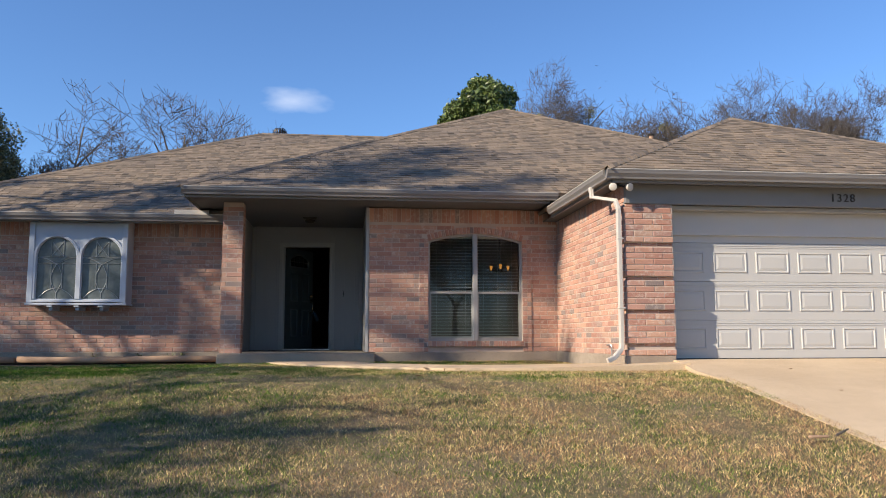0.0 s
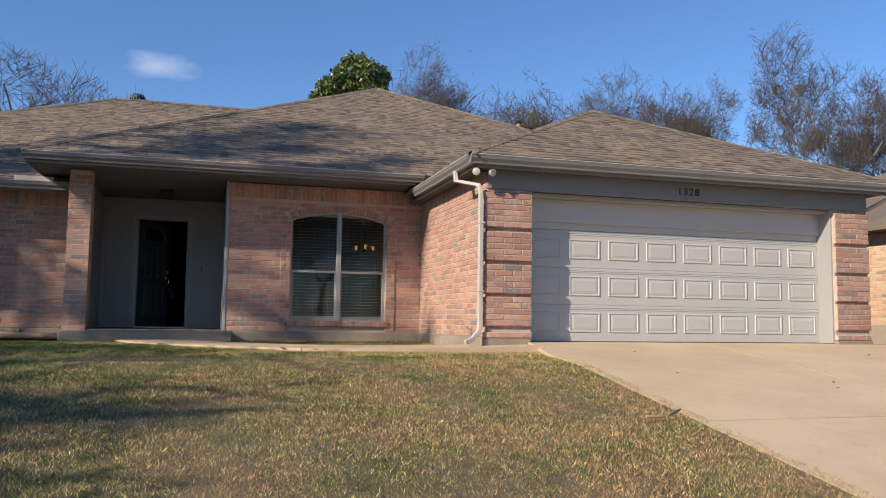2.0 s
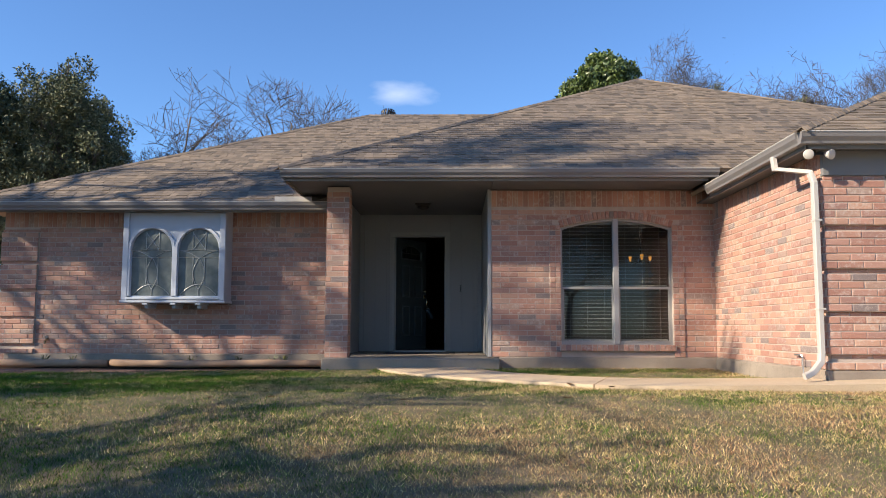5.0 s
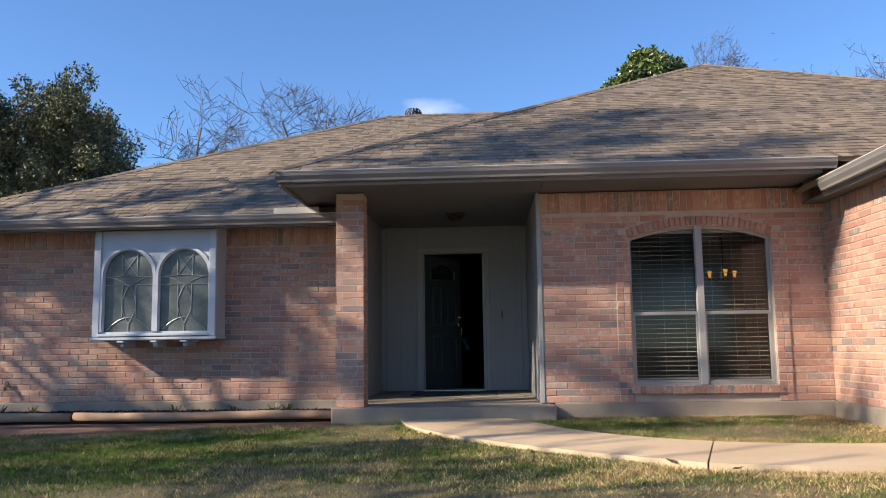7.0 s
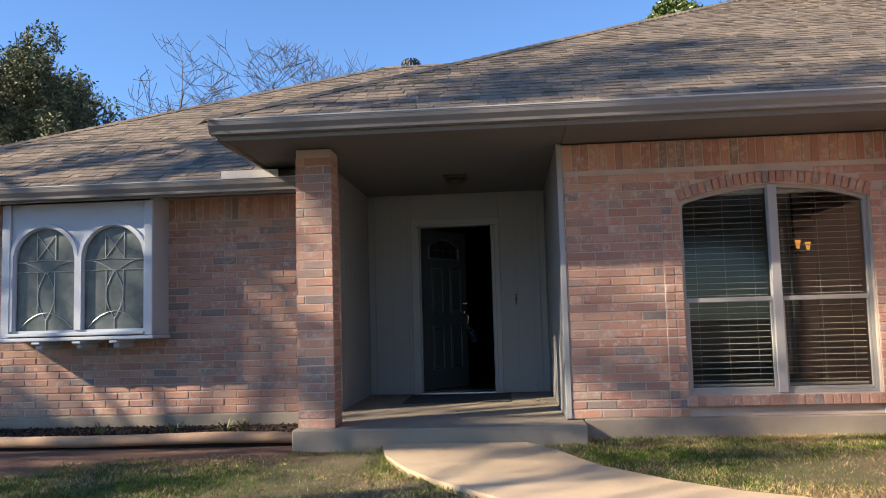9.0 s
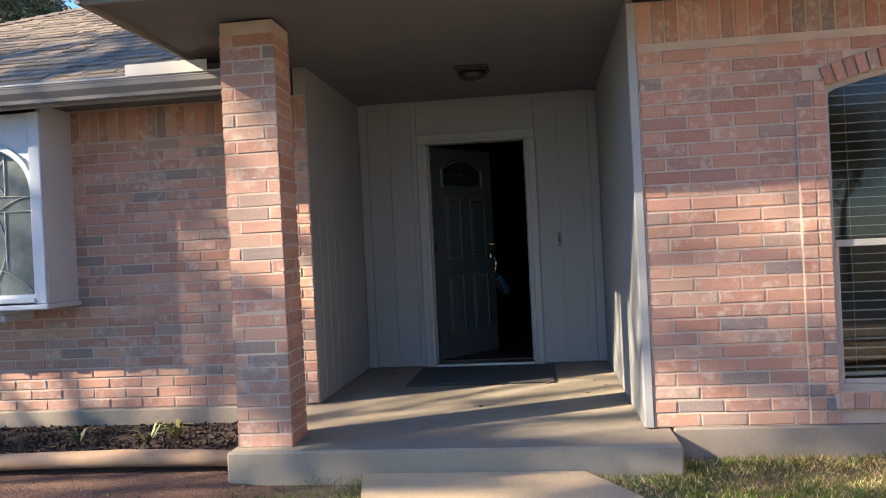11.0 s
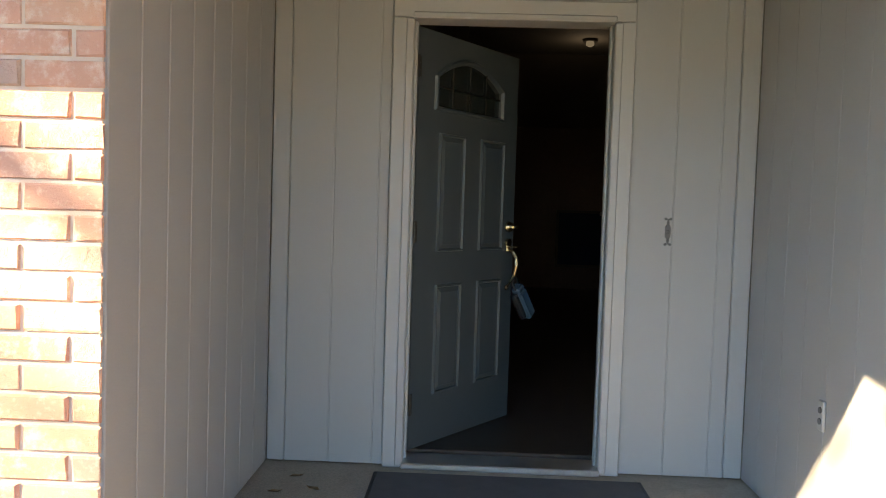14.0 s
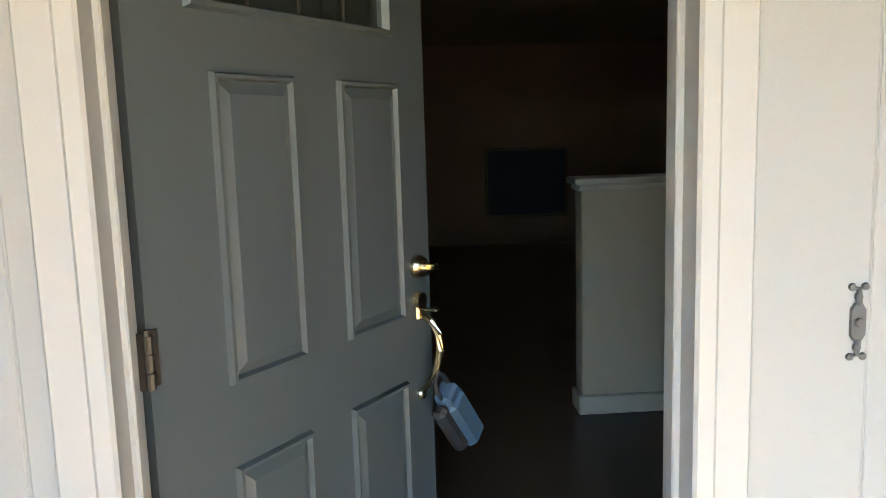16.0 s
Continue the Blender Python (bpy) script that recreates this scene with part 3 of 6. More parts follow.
# window surround: proud piers, arch and sill
piers = []
for side, a in (("l", WINX0 - 0.165), ("r", WINX1 + 0.0)):
    for r in range(25):
        z = (r + 0.5) * CH
        piers.append((a + 0.045, z, 0.08, HB, 0.0))
        piers.append((a + 0.125, z, 0.068, HB, 0.0))
surround = box_part("window_surround", WINX0 - 0.165, WINX0 - 0.004, YW - 0.014, YW + D - 0.001, 0.0, 1.925, MORTAR)
structure(surround, "brick piers beside the arched window")
surround2 = box_part("window_surround", WINX1 + 0.004, WINX1 + 0.165, YW - 0.014, YW + D - 0.001, 0.0, 1.925, MORTAR)
structure(surround2, "brick piers beside the arched window")
LAY.append((surround, (0, YW - 0.014, 0), 0, lambda: [p for p in piers if p[0] < 3], (1, -7, 1), BRICK, 0.007))
LAY.append((surround2, (0, YW - 0.014, 0), 0, lambda: [p for p in piers if p[0] > 3], (1, -7, 1), BRICK, 0.007))
arch_items = []
n_arch = 27
for i in range(n_arch):
    u = WINX0 - 0.02 + (WINX1 - WINX0 + 0.04) * (i + 0.5) / n_arch
    uc = min(max(u, WINX0), WINX1)
    slope = (win_top(min(uc + 0.01, WINX1)) - win_top(max(uc - 0.01, WINX0))) / 0.02
    arch_items.append((u, win_top(uc) + 0.058, 0.052, 0.105, -math.atan(slope)))
arch = thing("brick_arch", "shallow arch of upright bricks over the window", "arch", (3, YW, 2.0))
LAY.append((arch, (-3, D, -2.0), 0, lambda: arch_items, (1, -7, 1), BRICK, 0.02))
sill = thing("brick_sill", "projecting window sill of bricks on edge", "window sill", (0, YW, 0.0))
part("bed_joint", (lambda bm: (box(bm, WINX0 - 0.03, WINX1 + 0.03, -0.045, 0.011, 0.095, 0.172), bm)[1])(bmesh.new()), MORTAR, sill)
n_sill = 22
LAY.append((sill, (0, -0.045, 0), 0, lambda: [(WINX0 - 0.02 + (WINX1 - WINX0 + 0.04) * (i + 0.5) / n_sill, 0.135, 0.065, 0.09, 0.0) for i in range(n_sill)], (1, -7, 1), BRICK, 0.0065))

# quoin bands of the garage piers
BANDS = [(0.0, 0.12), (0.154, 0.54), (0.585, 0.975), (1.02, 1.42), (1.465, 1.93)]


def quoin(wall, x0, x1, with_side, YG=YG):
    for k, (a, b) in enumerate(BANDS):
        rows = max(1, int((b - a) / CH))
        b = a + rows * CH
        blk = box_part("quoin_block", x0 - (0.028 if with_side else 0), x1 - 0.004, YG - 0.036, YG + 0.12, a, b, MORTAR, wall, bevel=0.002)
        LAY.append((wall, (0, YG - 0.036, a), 0, (lambda rows=rows, k=k: running_bond(x0 - (0.028 if with_side else 0), x1 - 0.004, 0, rows * CH, start=k)), (5, -9, 1), BRICK, 0.007))
        if with_side:
            LAY.append((wall, (x0 - 0.028, 0, a), -90, (lambda rows=rows, k=k: running_bond(-(YG + 0.12), -(YG - 0.036), 0, rows * CH, start=k + 1)), (5, -9, 1), BRICK, 0.007))
    LAY.append((wall, (0, YG + D, 0), 0, lambda: [(x0 + (x1 - x0) * (i + 0.5) / 3, z, 0.2, 0.04, 0) for i in range(3) for z in (0.137, 0.562, 0.998, 1.443, 1.955)], (5, -9, 1), BRICK, 0.007))


quoin(gleft, XG, 5.05, True)
quoin(gright, 10.0, 10.62, False)
quoin(west, -6.64, -6.045, False, YL)

# brick column of the porch
column = thing("porch_column", "square rose brick porch column on the concrete slab", "column", (-1.06, -2.77, -0.01))
box_part("column_core", -0.158, 0.158, -0.143, 0.143, 0.0, 2.46, MORTAR, column, "mortar joints")


def column_items(w, odd):
    out = []
    for r in range(31):
        z = (r + 0.5) * CH
        if (r + odd) % 2:
            out += [(-w / 2 + 0.122, z, 0.245, HB, 0), (-w / 2 + 0.245 + JB + (w - 0.256) / 2, z, w - 0.256, HB, 0)]
        else:
            out += [(-w / 2 + (w - 0.256) / 2, z, w - 0.256, HB, 0), (w / 2 - 0.122, z, 0.245, HB, 0)]
    return out


for turn, w, off, odd in ((0, 0.324, (0, -0.143, 0), 0), (90, 0.292, (0.158, 0, 0), 1), (180, 0.324, (0, 0.143, 0), 0), (-90, 0.292, (-0.158, 0, 0), 1)):
    LAY.append((column, off, turn, (lambda w=w, odd=odd: column_items(w, odd)), (0, -5, 1), BRICK, 0.0032))

# footings
structure(box_part("footing", -6.45, -1.26, YL - 0.03, YL + 0.15, -0.3, -0.002, FOOTING, bevel=0.01), "stained concrete footing under the brick")
structure(box_part("footing", 1.27, XG - 0.002, YW - 0.03, YW + 0.15, -0.3, -0.002, FOOTING, bevel=0.01), "stained concrete footing under the brick")
structure(box_part("footing", XG - 0.035, XG + 0.2, YG + 0.15, YW - 0.04, -0.3, -0.002, FOOTING, bevel=0.01), "stained concrete footing under the brick")
structure(box_part("footing", XG - 0.045, 5.045, YG - 0.035, YG + 0.12, -0.3, -0.002, FOOTING, bevel=0.012), "stained concrete footing under the garage pier")
structure(box_part("footing", 10.0, 10.66, YG - 0.035, YG + 0.3, -0.3, -0.002, FOOTING, bevel=0.012), "stained concrete footing under the garage pier")
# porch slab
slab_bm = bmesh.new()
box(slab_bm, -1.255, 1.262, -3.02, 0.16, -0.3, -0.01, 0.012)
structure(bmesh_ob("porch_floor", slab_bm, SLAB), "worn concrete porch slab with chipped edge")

# ---------------------------------------------------------------- porch siding
def siding_wall(name, place, u0, u1, z0, z1, label, pitch=0.205):
    """Upright boards with grooves; place(u, d, z) with d into the wall."""
    ob = structure(new(name), label)
    bm = bmesh.new()
    pierced_panel(bm, lambda u, d, z: place(u, d + 0.0035, z), u0, u1, z0, z1, 0.09, [])
    part("backing", bm, SIDING, ob)
    u = u0
    k = 0
    while u < u1 - 0.01:
        b = min(u + pitch, u1)
        bm = bmesh.new()
        prof = [(u + 0.001, 0.012), (u + 0.001, 0.002), (u + 0.004, 0.0), (b - 0.006, 0.0), (b - 0.003, 0.002), (b - 0.003, 0.012)]
        lo = [bm.verts.new(place(p, d, z0)) for p, d in prof]
        hi = [bm.verts.new(place(p, d, z1)) for p, d in prof]
        for i in range(len(prof)):
            j = (i + 1) % len(prof)
            bm.faces.new((lo[i], lo[j], hi[j], hi[i]))
        bm.faces.new(lo)
        bm.faces.new(hi[::-1])
        part("board", bm, SIDING, ob)
        u = b
        k += 1
    return ob


siding_wall("wall_porch_west", lambda u, d, z: (XP0 - d, u, z), YL + 0.009, 0.0, 0.0, 2.46, "grey painted grooved siding in porch shade")
siding_wall("wall_porch_east", lambda u, d, z: (XP1 + d * 0.45, u, z), YW + 0.0, 0.0, 0.0, 2.46, "grey painted grooved siding crossed by a sun patch")
siding_wall("wall_door_west", lambda u, d, z: (u, d, z), XP0 + 0.085, -0.545, 0.0, 2.46, "grey painted grooved panel beside the front door")
siding_wall("wall_door_east", lambda u, d, z: (u, d, z), 0.545, XP1 - 0.085, 0.0, 2.46, "grey painted grooved panel beside the front door")
structure(box_part("wall_over_door", -0.543, 0.543, 0.0, 0.1, 2.142, 2.46, SIDING), "plain painted panel above the front door")
for x0, x1 in ((XP0 + 0.002, XP0 + 0.083), (XP1 - 0.083, XP1 - 0.002)):
    structure(box_part("trim", x0, x1, -0.006, 0.09, 0.0, 2.455, SIDING), "painted corner trim board")
structure(box_part("trim", 1.112, 1.162, YW - 0.012, YW + 0.03, 0.0, 2.44, CASING), "pale corner board where siding meets brick")

# ---------------------------------------------------------------- front door
DW, DH = 0.457, 2.05
door_frame = thing("door_frame", "pale painted door casing and jambs of the front doorway", "door frame", (0, 0, 0))
bmc = bmesh.new()
for s in (-1, 1):
    xa, xb = sorted((s * (DW + 0.004), s * (DW + 0.088)))
    box(bmc, xa, xb, -0.022, 0.0, -0.008, DH + 0.004, 0.004)
box(bmc, -DW - 0.088, DW + 0.088, -0.022, 0.0, DH + 0.006, DH + 0.092, 0.004)
part("casing", bmc, CASING, door_frame)
bmc = bmesh.new()
for s in (-1, 1):
    xa, xb = sorted((s * (DW - 0.008), s * (DW + 0.03)))
    box(bmc, xa, xb, -0.03, 0.12, 0.0, DH, 0.006)
    xa, xb = sorted((s * (DW - 0.02), s * (DW + 0.0)))
    box(bmc, xa, xb, 0.035, 0.07, 0.0, DH, 0.003)
box(bmc, -DW, DW, -0.03, 0.12, DH, DH + 0.03, 0.006)
part("jamb", bmc, CASING, door_frame)
bmc = bmesh.new()
box(bmc, -DW, DW, -0.04, 0.13, -0.01, 0.02, 0.006)
part("threshold", bmc, SILVER, door_frame, "worn metal threshold")

DOOR_ANG = 55.5
DWID = 0.905
front_door = thing("door_front", "slate grey panelled front door standing open inwards", "door", m=pose(-0.437, 0.12, 0.032, 0, 0, DOOR_ANG))
# the leaf runs along +x from the hinge; its outer face looks along -y
PANELS = [(0.178, 0.402, 0.95, 1.535), (0.545, 0.778, 0.95, 1.535), (0.178, 0.402, 0.24, 0.788), (0.545, 0.778, 0.24, 0.788)]
LITE = (0.16, 0.74, 1.66, 1.80, 1.90)


def lite_top(u):
    a, b, _, s, t = LITE
    k = (u - (a + b) / 2) / ((b - a) / 2)
    return s + (t - s) * max(0, 1 - k * k)


bmd = bmesh.new()
pierced_panel(bmd, lambda u, d, z: (u, d, z), 0.0, DWID, 0.0, 2.015, 0.044, [(LITE[0], LITE[1], LITE[2], lite_top)], 0.03)
part("leaf", bmd, DOORPAINT, front_door)


def raised_panel(x0, x1, z0, z1, mat, parent, y=0.0, w=0.016, h=0.009, name="raised_panel"):
    """A raised field inside a rounded moulding."""
    bm = bmesh.new()
    loops = []
    for off, dy in ((0, 0.0), (w * 0.25, -h), (w * 0.7, -h), (w, -0.001), (w * 2.4, -h * 0.75), (w * 2.5, -h * 0.8)):
        loops.append([bm.verts.new((a, y + dy, b)) for a, b in ((x0 + off, z0 + off), (x1 - off, z0 + off), (x1 - off, z1 - off), (x0 + off, z1 - off))])
    for a, b in zip(loops, loops[1:]):
        for k in range(4):
            bm.faces.new((a[k], a[(k + 1) % 4], b[(k + 1) % 4], b[k]))
    bm.faces.new(loops[-1])
    return part(name, bm, mat, parent)


for p in PANELS:
    raised_panel(*p, DOORPAINT, front_door, h=0.013)
# arched glass light with moulding and bars
bmd = bmesh.new()
pts = [(LITE[0], LITE[2]), (LITE[0], LITE[3])] + [(LITE[0] + (LITE[1] - LITE[0]) * i / 12, lite_top(LITE[0] + (LITE[1] - LITE[0]) * i / 12)) for i in range(1, 12)] + [(LITE[1], LITE[3]), (LITE[1], LITE[2])]
cx, cz = (LITE[0] + LITE[1]) / 2, 1.76
rings = []
for grow, dy in ((1.10, 0.0), (1.07, -0.012), (1.02, -0.012), (0.985, 0.004)):
    rings.append([bmd.verts.new((cx + (x - cx) * grow, dy, cz + (z - cz) * (1 + (grow - 1) * 1.9))) for x, z in pts])
for a, b in zip(rings, rings[1:]):
    for k in range(len(pts)):
        bmd.faces.new((a[k], a[(k + 1) % len(pts)], b[(k + 1) % len(pts)], b[k]))
part("lite_frame", bmd, DOORPAINT, front_door)
bmd = bmesh.new()
bmd.faces.new([bmd.verts.new((x, 0.02, z)) for x, z in pts])
part("glass_lite", bmd, DARKGLASS, front_door, "arched leaded glass light")
bmd = bmesh.new()
for x in (0.30, 0.45, 0.60):
    tube(bmd, [(x, 0.012, LITE[2]), (x, 0.012, lite_top(x))], 0.004, 6)
tube(bmd, [(LITE[0], 0.012, 1.76), (LITE[1], 0.012, 1.76)], 0.004, 6)
part("lead_bars", bmd, BRONZE, front_door)
# hinges
for z in (0.22, 1.05, 1.83):
    bmd = bmesh.new()
    box(bmd, 0.0, 0.022, -0.004, 0.0, z - 0.05, z + 0.05, 0.002)
    tube(bmd, [(-0.004, -0.006, z - 0.052), (-0.004, -0.006, z + 0.052)], 0.007, 8)
    box(bmd, -0.03, 0.0, -0.004, 0.0, z - 0.05, z + 0.05, 0.002)
    for zz in (-0.05, -0.018, 0.014):
        tube(bmd, [(-0.004, -0.008, z + zz), (-0.004, -0.008, z + zz + 0.028)], 0.009, 10)
    for zz in (-0.034, 0.0, 0.034):
        tube(bmd, [(0.013, -0.004, z + zz), (0.013, -0.006, z + zz)], 0.004, 8)
    part("hinge", bmd, BRONZE, front_door, "dark metal hinge")
# lock with key, thumb latch and pull handle
BX = DWID - 0.062


def disc(bm, x, z, r, y0, y1, sides=20, r2=None):
    tube(bm, [(x, y0, z), (x, (y0 + y1) / 2, z), (x, y1, z)], [r, r, r2 if r2 else r * 0.8], sides)


bmd = bmesh.new()
disc(bmd, BX, 1.075, 0.031, 0.0, -0.022)
disc(bmd, BX, 1.075, 0.016, -0.02, -0.036)
part("deadbolt", bmd, BRASS, front_door, "worn brass lock cylinder")
bmd = bmesh.new()
box(bmd, BX - 0.0015, BX + 0.0015, -0.06, -0.034, 1.068, 1.082, 0.0008)
disc(bmd, BX, 1.075, 0.012, -0.058, -0.062, 12)
part("key", bmd, BRASS, front_door, "key left in the lock")
bmd = bmesh.new()
tube(bmd, [(BX, 0, 0.985), (BX, -0.016, 0.985)], [0.026, 0.022], 20)
box(bmd, BX - 0.02, BX + 0.02, -0.014, 0.0, 0.935, 1.0, 0.006)
box(bmd, BX - 0.009, BX + 0.009, -0.062, -0.012, 0.962, 0.968, 0.002)
part("handle_plate", bmd, BRASS, front_door, "brass handle plate with thumb latch")
bmd = bmesh.new()
curve = [(BX, -0.012, 0.945), (BX, -0.04, 0.935), (BX, -0.062, 0.90), (BX, -0.064, 0.86), (BX, -0.052, 0.81), (BX, -0.03, 0.77), (BX, -0.008, 0.742)]
tube(bmd, curve, [0.008, 0.009, 0.010, 0.010, 0.009, 0.008, 0.007], 10)
part("pull_handle", bmd, BRASS, front_door, "curved brass pull handle")
bmd = bmesh.new()
disc(bmd, BX, 0.735, 0.016, 0.0, -0.012, 14)
part("lower_mount", bmd, BRASS, front_door)

# lock box hung from the handle
lock = thing("key_lock_box", "blue estate agent lock box hanging from the door handle", "lock box", m=pose(-0.437, 0.12, 0.032, 0, 0, DOOR_ANG) @ pose(BX + 0.01, -0.055, 0.768, 0, -40, 0) @ Matrix.Scale(1.55, 4))
bml = bmesh.new()
box(bml, -0.026, 0.026, -0.02, 0.02, -0.17, -0.04, 0.01)
box(bml, -0.021, 0.021, -0.017, 0.017, -0.045, -0.02, 0.006)
part("body", bml, BLUE, lock)
bml = bmesh.new()
tube(bml, [(-0.016, 0, -0.03), (-0.016, 0, 0.0), (-0.009, 0, 0.018), (0.009, 0, 0.018), (0.016, 0, 0.0), (0.016, 0, -0.03)], 0.004, 8)
part("shackle", bml, BLACK, lock, "dark shackle")
bml = bmesh.new()
box(bml, -0.048, -0.02, -0.012, 0.014, -0.15, -0.03, 0.008)
part("cover", bml, BLACK, lock, "dark rubber cover")
bml = bmesh.new()
box(bml, -0.03, -0.017, 0.008, 0.016, -0.14, -0.09, 0.001)
part("label", bml, WHITE, lock, "small white tag")

# iron doorbell plate on the siding
plate = thing("doorbell_plate", "ornate grey iron doorbell plate screwed to the siding", "doorbell", (0.727, -0.001, 1.123))
bmp = bmesh.new()
out8 = [(-0.013, -0.022), (-0.007, -0.031), (0.007, -0.031), (0.013, -0.022), (0.013, 0.022), (0.007, 0.031), (-0.007, 0.031), (-0.013, 0.022)]
a = [bmp.verts.new((x, 0, z)) for x, z in out8]
b = [bmp.verts.new((x * 0.9, -0.006, z * 0.95)) for x, z in out8]
for k in range(8):
    bmp.faces.new((a[k], a[(k + 1) % 8], b[(k + 1) % 8], b[k]))
bmp.faces.new(b)
part("plate", bmp, IRON, plate)
bmp = bmesh.new()
for s in (-1, 1):
    bmp = bmesh.new() if s > 0 else bmp
    tube(bmp, [(0, -0.004, s * 0.028), (0, -0.004, s * 0.054)], [0.006, 0.0035], 8)
    disc(bmp, 0, s * 0.042, 0.007, 0, -0.006, 10)
    for q in (-1, 1):
        disc(bmp, q * 0.011, s * 0.058, 0.0065, 0, -0.005, 10)
        tube(bmp, [(0, -0.003, s * 0.054), (q * 0.011, -0.003, s * 0.058)], 0.003, 6)
    part("scroll", bmp, IRON, plate)
bmp = bmesh.new()
disc(bmp, 0, 0, 0.008, -0.006, -0.011, 14)
part("button", bmp, IRON, plate, "round bell button")

# doormat
dm = thing("doormat", "dark grey woven doormat before the door", "doormat", (0.03, -0.56, -0.008))
bmm = bmesh.new()
box(bmm, -0.585, 0.585, -0.455, 0.435, 0.0, 0.012, 0.004)
part("mat_surface", bmm, MAT, dm)
bmm = bmesh.new()
for x0, x1, y0, y1 in ((-0.6, 0.6, -0.47, -0.456), (-0.6, 0.6, 0.436, 0.45), (-0.6, -0.586, -0.456, 0.436), (0.586, 0.6, -0.456, 0.436)):
    box(bmm, x0, x1, y0, y1, 0.0, 0.008, 0.002)
part("rubber_edge", bmm, BLACK, dm, "black rubber edging")

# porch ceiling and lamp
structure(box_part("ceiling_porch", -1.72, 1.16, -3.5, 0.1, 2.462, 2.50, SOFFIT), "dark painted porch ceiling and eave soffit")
lamp = thing("porch_lamp", "square bronze porch ceiling lamp, unlit", "ceiling lamp", (0.1, -1.2, 2.462))
bml = bmesh.new()
box(bml, -0.13, 0.13, -0.13, 0.13, -0.022, 0.0, 0.006)
box(bml, -0.11, 0.11, -0.11, 0.11, -0.035, -0.022, 0.005)
part("base", bml, BRONZE, lamp)
bml = bmesh.new()
tube(bml, [(0, 0, -0.035), (0, 0, -0.06), (0, 0, -0.085), (0, 0, -0.1)], [0.1, 0.098, 0.075, 0.02], 20)
part("glass_bowl", bml, BRONZE, lamp, "frosted glass bowl", smooth=True)

# ---------------------------------------------------------------- eaves
def gutter(name, p0, p1, out, label, h=0.13, d=0.12, ends=True):
    """An ogee gutter: p0 and p1 on the fascia line at the gutter's top."""
    g = structure(new(name), label)
    bm = bmesh.new()
    prof = [(0, -0.004), (0, -h), (d * 0.62, -h), (d * 0.66, -h * 0.8), (d * 0.92, -h * 0.45), (d * 0.97, -h * 0.2), (d, -h * 0.16), (d, 0), (d - 0.012, 0), (d - 0.012, -0.012), (d * 0.9, -h * 0.3), (d * 0.6, -h * 0.72), (d * 0.5, -h * 0.92), (0.006, -h * 0.92), (0.006, -0.004)]
    sweep(bm, prof, p0, p1, out)
    part("trough", bm, GUTTER, g)
    # lip paler than the trough: the highlight along its edge is put into the colour
    bm = bmesh.new()
    sweep(bm, [(d - 0.01, -0.006), (d + 0.005, -0.006), (d + 0.005, 0.004), (d - 0.01, 0.004)], p0, p1, out)
    part("lip", bm, WHITE, g, "gutter lip, its top highlight put in as pale colour")
    bm = bmesh.new()
    for e in (p0, p1):
        e = Vector(e)
        t = (Vector(p1) - Vector(p0)).normalized() * (0.003 if e == Vector(p1) else -0.003)
        sweep(bm, [(0, 0), (0, -h), (d * 0.62, -h), (d * 0.95, -h * 0.4), (d, 0)], e - t, e + t, out)
    part("end_cap", bm, GUTTER, g)
    return g


def fascia(p0, p1, out, z0, z1):
    bm = bmesh.new()
    sweep(bm, [(-0.022, z0), (0, z0), (0, z1), (-0.022, z1)], p0, p1, out)
    structure(bmesh_ob("fascia", bm, TRIM), "grey painted fascia board")


fascia((-1.74, -3.48, 0), (4.1, -3.48, 0), (0, -1, 0), 2.432, 2.585)
gutter("gutter", (-1.765, -3.482, 2.585), (4.22, -3.482, 2.585), (0, -1, 0), "weathered gutter along the main eave", h=0.115)
fascia((-1.742, -3.50, 0), (-1.742, 2.0, 0), (-1, 0, 0), 2.432, 2.585)
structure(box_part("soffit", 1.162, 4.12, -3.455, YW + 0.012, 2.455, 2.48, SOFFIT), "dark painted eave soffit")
fascia((-6.95, -2.215, 0), (-1.25, -2.215, 0), (0, -1, 0), 2.19, 2.33)
gutter("gutter", (-7.0, -2.217, 2.33), (-1.26, -2.217, 2.33), (0, -1, 0), "weathered gutter along the low west eave", h=0.12, d=0.11)
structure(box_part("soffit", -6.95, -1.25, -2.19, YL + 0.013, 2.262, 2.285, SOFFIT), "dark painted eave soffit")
fascia((4.16, -6.38, 0), (10.87, -6.38, 0), (0, -1, 0), 2.215, 2.37)
gutter("gutter", (4.09, -6.382, 2.375), (10.95, -6.382, 2.375), (0, -1, 0), "weathered gutter along the garage eave", h=0.12, d=0.11)
fascia((4.17, -6.38, 0), (4.17, -3.3, 0), (-1, 0, 0), 2.215, 2.37)
gutter("gutter", (4.168, -3.42, 2.375), (4.168, -6.38, 2.375), (-1, 0, 0), "weathered gutter along the garage side eave", h=0.12, d=0.11)
structure(box_part("soffit", 4.19, 10.87, -6.36, YG + 0.02, 2.243, 2.262, SOFFIT), "dark painted eave soffit")
structure(box_part("soffit", 4.19, XG + 0.01, YG + 0.022, YW + 0.005, 2.243, 2.262, SOFFIT), "dark painted eave soffit")
structure(box_part("soffit", 10.6, 10.87, YG + 0.022, -2, 2.243, 2.262, SOFFIT), "dark painted eave soffit")
# splash guard on the west gutter
structure(box_part("splash_guard", -2.12, -1.55, -2.335, -2.328, 2.325, 2.405, WHITE, bevel=0.002), "pale metal splash guard on the gutter")

# ---------------------------------------------------------------- roofs
TAB_W, TAB_H = 0.31, 0.142


